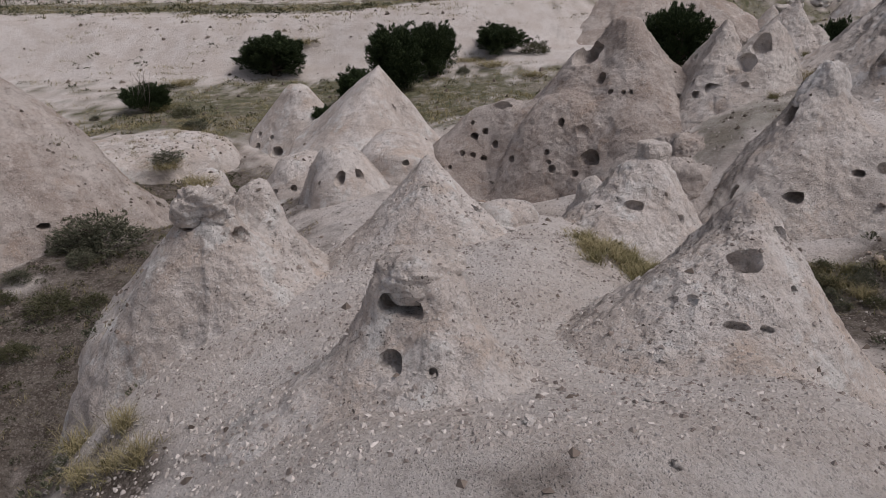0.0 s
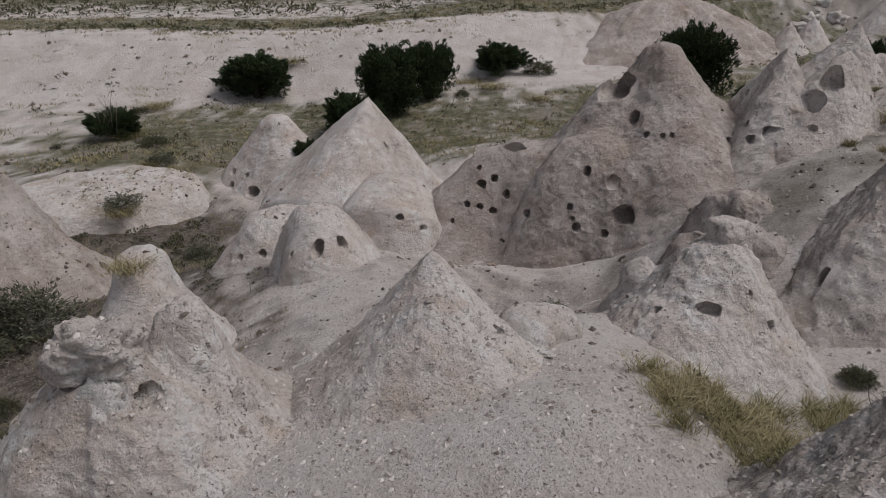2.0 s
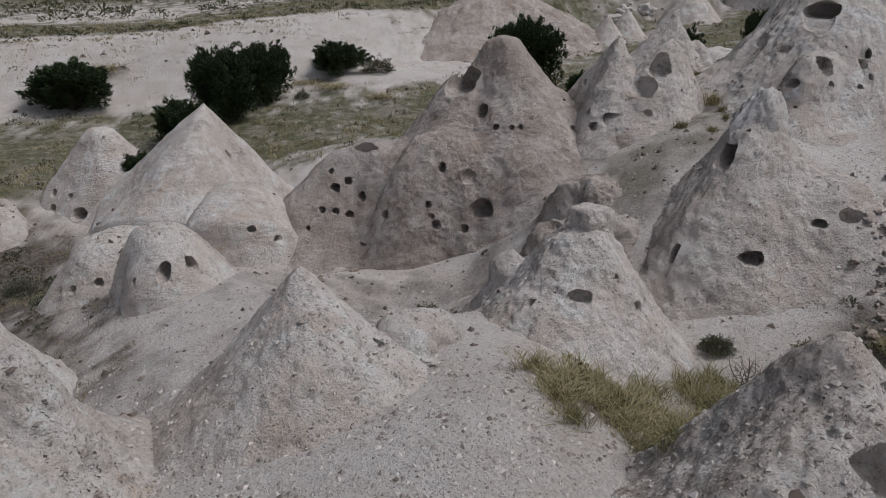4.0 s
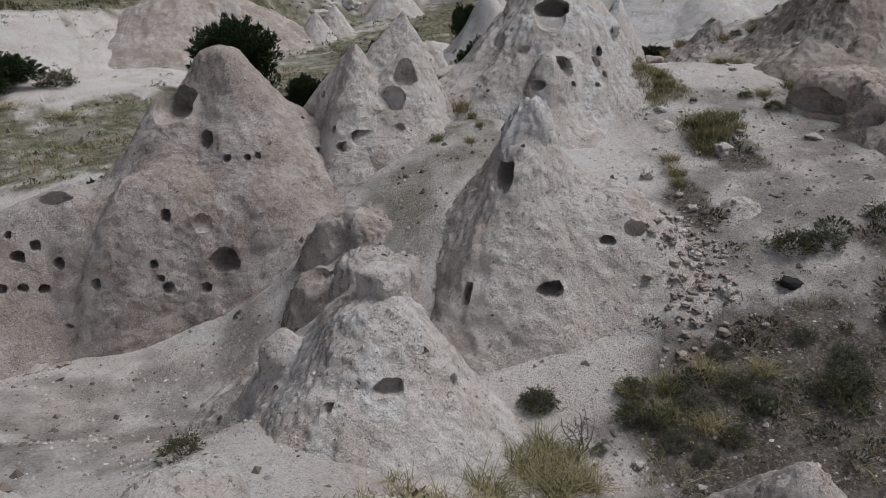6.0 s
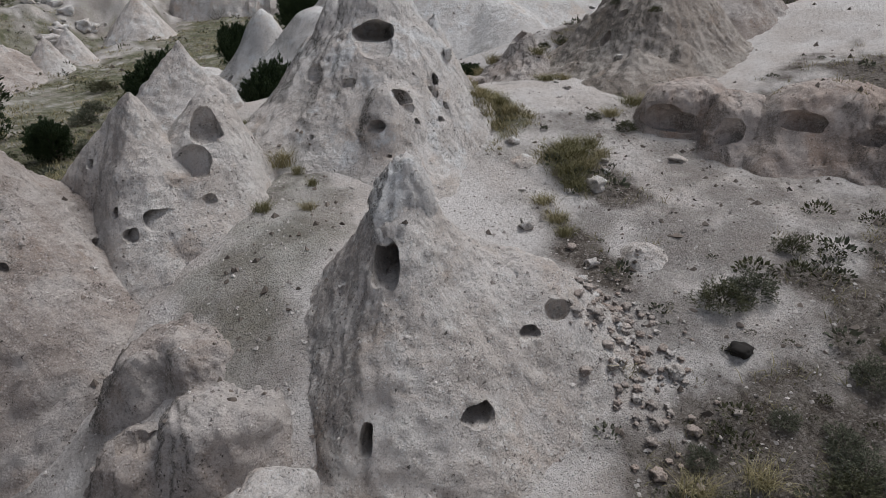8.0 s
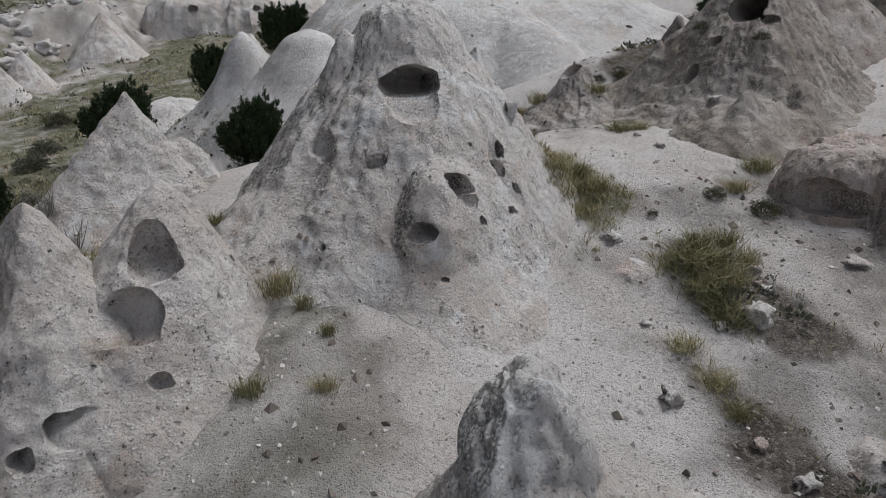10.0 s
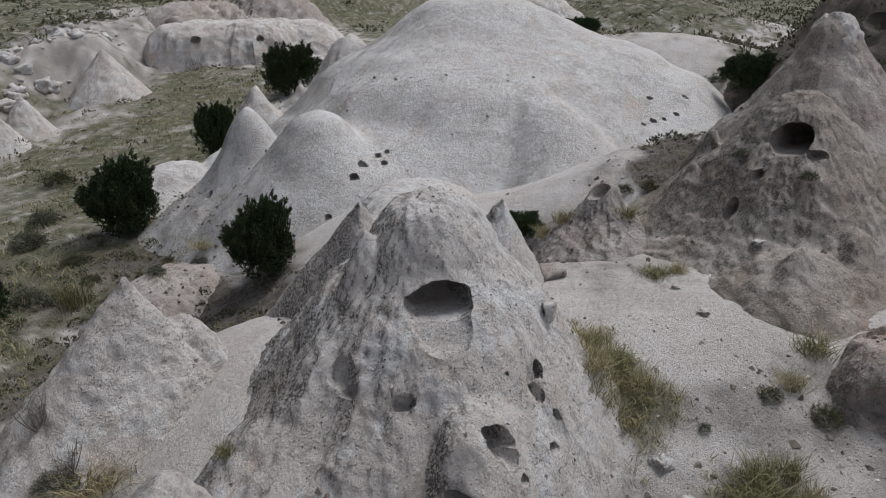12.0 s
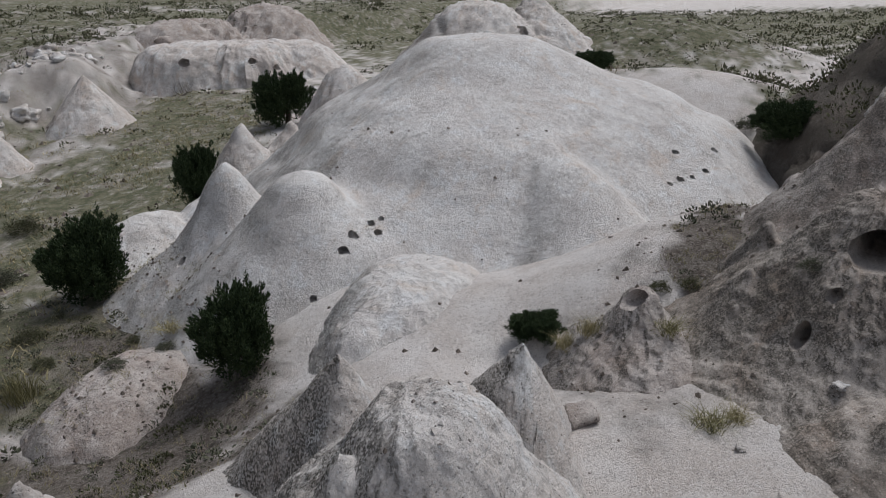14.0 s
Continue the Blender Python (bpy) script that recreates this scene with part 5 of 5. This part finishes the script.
sage(27.85, 26.18, 0.64, 0.35)
sage(25.80, 21.15, 0.54, 0.40)
sage(24.55, 53.57, 1.81, 1.20)
sage(22.20, 47.10, 1.25, 0.62)
sage(23.82, 43.06, 0.68, 0.45)
sage(21.46, 44.70, 0.93, 0.58)
sage(20.08, 44.53, 1.13, 0.68)
sage(21.61, 40.59, 0.82, 0.51)
sage(23.31, 40.51, 0.83, 0.46)
sage(46.41, 27.97, 1.20, 1.20)
sage(44.63, 26.48, 1.43, 1.15)
dead_bush(7.58, 15.23, 0.77, 0.57, 40)
dead_bush(52.37, 76.18, 2.30, 1.26, 41)
dead_bush(12.66, 30.90, 0.73, 0.63, 42)
dead_bush(12.60, 29.97, 0.60, 0.50, 43)
dead_bush(-20.4, 49.6, 1.9, 3.0, 44)
tuft(13.02, 25.43, 0.74, 0.59)
tuft(13.69, 27.40, 0.43, 0.30)
tuft(12.70, 29.66, 1.09, 0.69)
tuft(13.04, 24.89, 0.36, 0.24)
tuft(12.64, 24.07, 0.27, 0.20)
tuft(19.26, 23.23, 0.61, 0.31)
tuft(19.35, 23.79, 0.62, 0.31)
tuft(18.85, 22.69, 0.59, 0.30)
tuft(18.44, 20.10, 0.66, 0.47)
tuft(18.13, 20.51, 0.64, 0.41)
tuft(17.47, 19.81, 0.79, 0.53)
tuft(17.85, 20.16, 0.72, 0.45)
tuft(18.18, 19.69, 0.55, 0.37)
tuft(11.23, 24.11, 0.44, 0.35)
tuft(11.75, 23.37, 0.36, 0.28)
tuft(17.60, 20.44, 1.12, 0.56)
tuft(17.09, 20.05, 0.97, 0.54)
tuft(16.67, 19.59, 0.84, 0.52)
tuft(19.10, 23.32, 1.03, 0.52)
tuft(18.23, 23.30, 0.73, 0.37)
tuft(18.94, 22.69, 0.63, 0.38)
tuft(15.74, 19.98, 0.60, 0.30)
tuft(15.22, 19.41, 0.57, 0.29)
tuft(14.83, 19.01, 0.46, 0.23)
tuft(21.78, 20.26, 0.85, 0.43)
tuft(20.47, 20.42, 0.66, 0.33)
tuft(20.09, 43.61, 1.16, 1.40)
tuft(23.40, 23.82, 0.84, 0.35)
tuft(23.86, 23.42, 0.57, 0.28)
tuft(25.67, 25.34, 0.79, 0.39)
tuft(25.48, 27.08, 0.64, 0.56)
tuft(25.37, 27.54, 0.65, 0.49)
tuft(24.00, 40.96, 1.13, 0.45)
tuft(3.14, 14.34, 0.57, 0.24)
tuft(3.44, 14.05, 0.65, 0.28)
tuft(4.00, 14.25, 0.68, 0.34)
tuft(3.08, 13.30, 0.60, 0.30)
tuft(3.86, 13.49, 0.72, 0.36)
tuft(5.44, 14.93, 0.88, 0.39)
tuft(6.40, 15.32, 0.94, 0.42)
tuft(7.07, 15.57, 0.76, 0.38)
tuft(3.81, 12.96, 0.69, 0.34)
tuft(4.72, 13.39, 0.84, 0.42)
tuft(6.31, 14.55, 1.00, 0.50)
tuft(3.05, 12.78, 0.50, 0.25)
tuft(3.86, 12.51, 0.60, 0.33)
tuft(3.93, 11.93, 0.63, 0.31)
tuft(7.22, 15.11, 0.64, 0.32)
tuft(6.86, 14.90, 0.73, 0.36)
tuft(6.93, 14.51, 0.72, 0.36)
tuft(6.35, 14.98, 0.53, 0.27)
tuft(9.49, 15.09, 0.62, 0.41)
tuft(10.21, 14.84, 0.64, 0.37)
tuft(10.75, 14.13, 0.64, 0.37)
tuft(8.98, 14.69, 0.60, 0.40)
tuft(9.25, 14.03, 0.59, 0.40)
tuft(9.01, 15.42, 0.51, 0.31)
tuft(-4.78, 9.22, 0.60, 0.40)
tuft(-4.21, 8.35, 0.55, 0.41)
tuft(-4.68, 8.41, 0.56, 0.38)
tuft(-5.78, 9.58, 0.65, 0.43)
tuft(-5.19, 8.51, 0.59, 0.29)
tuft(-20.19, 56.76, 2.42, 0.73)
tuft(-19.54, 50.12, 2.60, 0.69)
tuft(-14.42, 61.39, 4.05, 0.71)
tuft(-11.76, 62.79, 3.58, 0.72)
tuft(2.30, 59.49, 2.87, 0.57)
tuft(4.01, 57.34, 2.77, 0.55)
tuft(6.73, 53.76, 2.61, 0.52)
tuft(-13.67, 38.03, 1.31, 0.46)
tuft(-6.42, 18.32, 0.96, 0.32)
tuft(-12.46, 31.66, 1.68, 0.56)
stone(2.59, 7.72, 0.13, 0.13)
stone(2.49, 7.10, 0.08, 0.07)
stone(2.35, 5.62, 0.11, 0.12)
stone(1.04, 6.40, 0.19, 0.07)
stone(1.82, 6.66, 0.08, 0.07)
stone(2.55, 9.22, 0.09, 0.07)
stone(1.93, 8.93, 0.08, 0.07)
stone(3.11, 8.54, 0.10, 0.07)
stone(1.63, 14.85, 0.28, 0.15)
stone(-2.75, 13.06, 0.11, 0.09)
stone(1.86, 17.51, 0.23, 0.15)
stone(19.26, 18.14, 0.45, 0.24)
stone(12.04, 15.75, 0.31, 0.26)
stone(8.97, 15.64, 0.21, 0.14)
stone(7.86, 14.33, 0.21, 0.17)
stone(8.13, 13.42, 0.16, 0.13)
stone(1.59, 25.48, 0.27, 0.15)
stone(1.09, 25.72, 0.45, 0.21)
stone(17.59, 21.83, 0.28, 0.21)
stone(14.66, 19.86, 0.33, 0.32)
stone(16.80, 19.19, 0.42, 0.42)
stone(14.09, 18.10, 0.26, 0.21)
stone(13.12, 17.67, 0.32, 0.24)
stone(12.99, 17.17, 0.24, 0.16)
stone(17.53, 19.25, 0.20, 0.15)
stone(17.86, 23.98, 0.31, 0.44)
stone(18.01, 19.51, 0.20, 0.15)
stone(17.65, 19.39, 0.16, 0.14)
stone(17.60, 21.76, 0.27, 0.16)
stone(17.55, 21.99, 0.11, 0.09)
stone(15.94, 20.65, 0.16, 0.11)
stone(16.41, 19.65, 0.20, 0.15)
stone(12.61, 29.77, 0.40, 0.26)
stone(24.73, 21.91, 0.31, 0.21)
stone(21.76, 22.31, 0.25, 0.18)
stone(22.82, 23.18, 0.19, 0.15)
stone(22.5, 26.1, 0.85, 0.75, 7)

# the scree of broken stones beside the big cone
for k in range(230):
    u = pick.gauss(0, 1)
    v = pick.gauss(0, 1)
    s = 0.06 + 0.17 * pick.random() ** 2
    stone(12.3 + 0.75 * u + 0.4 * v, 16.7 + 0.72 * u - 0.25 * v, s, s * 0.8, pick.choice((4, 4, 7, 7, 1)))

# broken white boulders below the far wall
for k in range(60):
    u, v = pick.uniform(0, 1), pick.uniform(0, 1)
    s = 0.4 + 1.5 * pick.random() ** 2.5
    stone(34 + 18 * u + 3 * v, 74 + 12 * u + 9 * v, s, s * 0.9, pick.choice((1, 2, 3)))

# added black stone on lump_d, painted as the darkness of its uncarved hole
stone(12.94, 15.0, 0.5, 0.3, 6)

# ---- loose cover ----
dice = np.random.RandomState(77)


def scatter(n, x0, x1, y0, y1, weight, steep=0.72):
    """Places (x, y, z) on the land, kept where the weight allows and the land is not too steep."""
    x, y = dice.uniform(x0, x1, n), dice.uniform(y0, y1, n)
    keep = dice.uniform(size=n) < weight(x, y)
    out = []
    for a, b in zip(x[keep], y[keep]):
        z, normal = drop(a, b)
        if abs(normal.z) > steep:
            out.append((a, b, z))
    return np.array(out)


def chips(name, places, sizes, material, label):
    """Small angular stones, all in one mesh."""
    n = len(places)
    base = np.array([(1, 0, 0), (-1, 0, 0), (0, 1, 0), (0, -1, 0), (0, 0, 0.8), (0, 0, -0.5)], float)
    v = base[None] * dice.uniform(0.6, 1.3, (n, 6, 1)) + dice.normal(size=(n, 6, 3)) * 0.16
    a = dice.uniform(0, 6.28, n)
    c, s = np.cos(a)[:, None], np.sin(a)[:, None]
    v = np.stack([v[..., 0] * c - v[..., 1] * s, v[..., 0] * s + v[..., 1] * c, v[..., 2]], 2)
    v = v * sizes[:, None, None] + places[:, None, :]
    tri = np.array([(0, 2, 4), (2, 1, 4), (1, 3, 4), (3, 0, 4), (2, 0, 5), (1, 2, 5), (3, 1, 5), (0, 3, 5)])
    f = (np.arange(n)[:, None, None] * 6 + tri[None]).reshape(-1, 3)
    ob = new(name, raw_mesh(name, v.reshape(-1, 3), f, material))
    return tagged(ob, label, "gravel", kind="stuff")


chip_mat = island_material("chip_stone", (0.23, 0.2, 0.18), (0.72, 0.68, 0.65), 0.95)
p = scatter(26000, -6, 21, 6.0, 26, lambda x, y: 0.45 + 0.9 * np.clip(fbm(flat(x, y, 4.4), 1.6, 3), 0, 1))
q = scatter(26000, -5, 8, 5.9, 15, lambda x, y: 0.35 + 1.2 * np.clip(fbm(flat(x, y, 7.4), 1.2, 3), 0, 1))
p = np.concatenate([p, q])
chips("gravel", p, 0.013 + 0.042 * dice.uniform(size=len(p)) ** 3, chip_mat, "pale broken tuff gravel strewn over the grit")
dark_mat = island_material("dark_stone", (0.09, 0.075, 0.065), (0.26, 0.22, 0.19), 0.95)
p = scatter(30000, -15, 36, 3.8, 50, lambda x, y: np.maximum(0.9 * zone(x, y, SOIL), 0.45 * zone(x, y, THIN_SOIL_AND_SHADE)) + 0.05, 0.6)
chips("rubble", p, 0.02 + 0.085 * dice.uniform(size=len(p)) ** 4, dark_mat, "dark brown stony rubble on the soil")
p = scatter(9000, -45, 75, 36, 105, lambda x, y: np.where(x < 25, 0.06, 0.35) + 0.5 * zone(x, y, TURF), 0.45)
p = p[p[:, 2] < ground_z(p[:, 0], p[:, 1]) + 0.4]
chips("far_rubble", p, 0.05 + 0.22 * dice.uniform(size=len(p)) ** 4, dark_mat, "scattered dark rocks on the far slopes")


def cover(name, places, per, length, width, spread, material, label):
    """Short grass, many blades in one mesh."""
    base = np.repeat(places, per, 0) + np.concatenate([dice.normal(size=(len(places) * per, 2)) * spread, np.zeros((len(places) * per, 1))], 1)
    v, f = blades(dice, base, length, width, 0.55)
    return tagged(new(name, raw_mesh(name, v, f, material)), label, "grass", kind="stuff")


p = scatter(16000, -16, 36, 4, 48, lambda x, y: np.clip(zone(x, y, TURF) + 0.5 * zone(x, y, SOIL), 0, 1) * np.clip(0.5 + 2.2 * fbm(flat(x, y, 8.8), 1.1, 2), 0, 1), 0.7)
cover("dry_turf", p, 9, 0.2, 0.012, 0.09, grass_mat, "thin dry yellow turf on stony ground")
p = scatter(9000, -16, 36, 7, 48, lambda x, y: zone(x, y, SOIL) * np.clip(0.3 + 2.2 * fbm(flat(x, y, 6.1), 1.8, 2), 0, 1), 0.6)
cover("green_turf", p, 9, 0.16, 0.014, 0.1, green_mat, "thin grey-green grass on the brown soil")
p = scatter(5000, 2.6, 7.2, 11.8, 15.6, lambda x, y: zone(x, y, [(4.6, 13.7, 1.9, 1.2, -20)]) * np.clip(0.35 + 2.5 * fbm(flat(x, y, 5.5), 0.7, 3), 0, 1), 0.5)
cover("meadow_patch", p, 7, 0.2, 0.014, 0.09, grass_mat, "patch of tall golden grass between the cones")
p = scatter(6000, 16, 21.5, 20.5, 25.5, lambda x, y: zone(x, y, [(18.7, 23.0, 1.7, 0.8, 50), (17.3, 20.0, 1.5, 0.6, 55)]) * np.clip(0.6 + 2.0 * fbm(flat(x, y, 5.7), 0.6, 3), 0, 1), 0.5)
cover("dry_mat", p, 8, 0.14, 0.014, 0.07, grass_mat, "mat of short yellow grass beside the path")
p = scatter(9000, -45, 60, 30, 85, lambda x, y: zone(x, y, TURF) * np.clip(0.5 + 2.0 * fbm(flat(x, y, 6.8), 4, 3), 0.05, 1), 0.55)
p = p[p[:, 2] < ground_z(p[:, 0], p[:, 1]) + 0.4]
cover("far_turf", p, 12, 0.24, 0.045, 0.4, grass_mat, "pale dry grass on the far meadow")


def cushions(name, places, sizes, material, label, per=16, leaf=0.42):
    """Many low cushions of leaves in one mesh, for far scrub."""
    n = len(places)
    d = dice.normal(size=(n, per, 3))
    d[..., 2] = np.abs(d[..., 2])
    d /= np.linalg.norm(d, axis=2)[..., None]
    base = places[:, None] + d * sizes[:, None, None] * (0.5, 0.5, 0.35)
    way = d + (0, 0, 0.4)
    v, f = sprigs(dice, base.reshape(-1, 3), way.reshape(-1, 3), 1.0, 0.36, 1, 0.35)
    v = v.reshape(n * per, 5, 3)
    root = base.reshape(-1, 1, 3)
    v = root + (v - root) * np.repeat(sizes, per)[:, None, None] * leaf
    return tagged(new(name, raw_mesh(name, v.reshape(-1, 3), f, material)), label, "scrub", kind="stuff")


p = scatter(8000, -60, 75, 34, 120, lambda x, y: np.where(x < 25, 0.02, 0.12) + 0.85 * zone(x, y, TURF) * np.clip(0.4 + 2.0 * fbm(flat(x, y, 2.8), 6, 3), 0, 1), 0.4)
p = p[p[:, 2] < ground_z(p[:, 0], p[:, 1]) + 0.4]
cushions("far_scrub", p, 0.25 + 0.7 * dice.uniform(size=len(p)) ** 3, scrub_mat, "low olive scrub dotted over the far slopes", 26, 0.2)
p = scatter(9000, -17, 36, 4, 50, lambda x, y: 0.9 * (y > 7) * zone(x, y, SOIL) * np.clip(0.45 + 2.0 * fbm(flat(x, y, 1.8), 2.5, 3), 0, 1), 0.6)
p = p[p[:, 2] < ground_z(p[:, 0], p[:, 1]) + 0.25]
cushions("low_scrub", p, 0.1 + 0.42 * dice.uniform(size=len(p)) ** 2.5, sage_mat, "low grey-green scrub in the stony hollows", 36, 0.27)
HOLLOWS = [(-11.5, 15.5, 4.5, 9, -10), (-9.5, 9.5, 3.2, 4, 0), (11.5, 13.4, 5.2, 2.2, 5), (15.5, 12.6, 3.5, 2.6, 0), (-11, 29, 4, 6, 20), (18.5, 38.5, 3, 5, -20), (21, 46, 5, 6, 0)]
p = scatter(9000, -18, 27, 4, 54, lambda x, y: zone(x, y, HOLLOWS) * np.clip(0.5 + 2.0 * fbm(flat(x, y, 2.2), 1.6, 3), 0, 1), 0.6)
p = p[p[:, 2] < ground_z(p[:, 0], p[:, 1]) + 0.25]
cushions("hollow_scrub", p, 0.12 + 0.5 * dice.uniform(size=len(p)) ** 2.2, scrub_mat, "dense dark olive scrub in the hollows", 80, 0.16)
p = scatter(6500, 38, 100, 6, 70, lambda x, y: 0.75 * np.clip(0.5 + 2.0 * fbm(flat(x, y, 3.3), 4, 3), 0, 1) * (((x > 41) & (y < 30)) | (x > 66)), 0.35)
p = p[np.hypot(p[:, 0] - 40, p[:, 1] - 38) > 17]
cushions("bluff_scrub", p, 0.3 + 0.8 * dice.uniform(size=len(p)) ** 2.5, scrub_mat, "olive scrub and dry grass over the bluff", 20, 0.2)
p = scatter(20000, -70, 190, 20, 160, lambda x, y: 0.95 * np.clip(0.35 + 2.0 * fbm(flat(x, y, 7.3), 9, 3), 0, 1) * ((y > 84 + 0.12 * x) | (x > 88)), 0.4)
cushions("distant_scrub", p, 0.5 + 1.2 * dice.uniform(size=len(p)) ** 2.5, scrub_mat, "grey-green scrub on the distant slope", 13, 0.27)
p = scatter(6000, -60, 60, 60, 100, lambda x, y: 0.95 * (np.abs(y - 70.5 - 0.42 * np.clip(x, 0, 80) - 1.5 * np.sin(x * 0.4)) < 2.6) * np.clip(0.5 + 2.0 * fbm(flat(x, y, 9.3), 3, 3), 0, 1), 0.3)
cushions("ledge_scrub", p, 0.4 + 0.9 * dice.uniform(size=len(p)) ** 2.5, scrub_mat, "dark olive scrub along the top of the white band", 24, 0.22)
p = scatter(2600, 38, 60, 8, 32, lambda x, y: np.clip(0.6 + 1.6 * fbm(flat(x, y, 3.9), 3, 3), 0, 1), 0.05)
p = p[np.hypot(p[:, 0] - 40, p[:, 1] - 38) > 14]
cushions("hill_scrub", p, 0.25 + 0.8 * dice.uniform(size=len(p)) ** 2, scrub_mat, "dense olive scrub on the dark bluff", 20, 0.2)
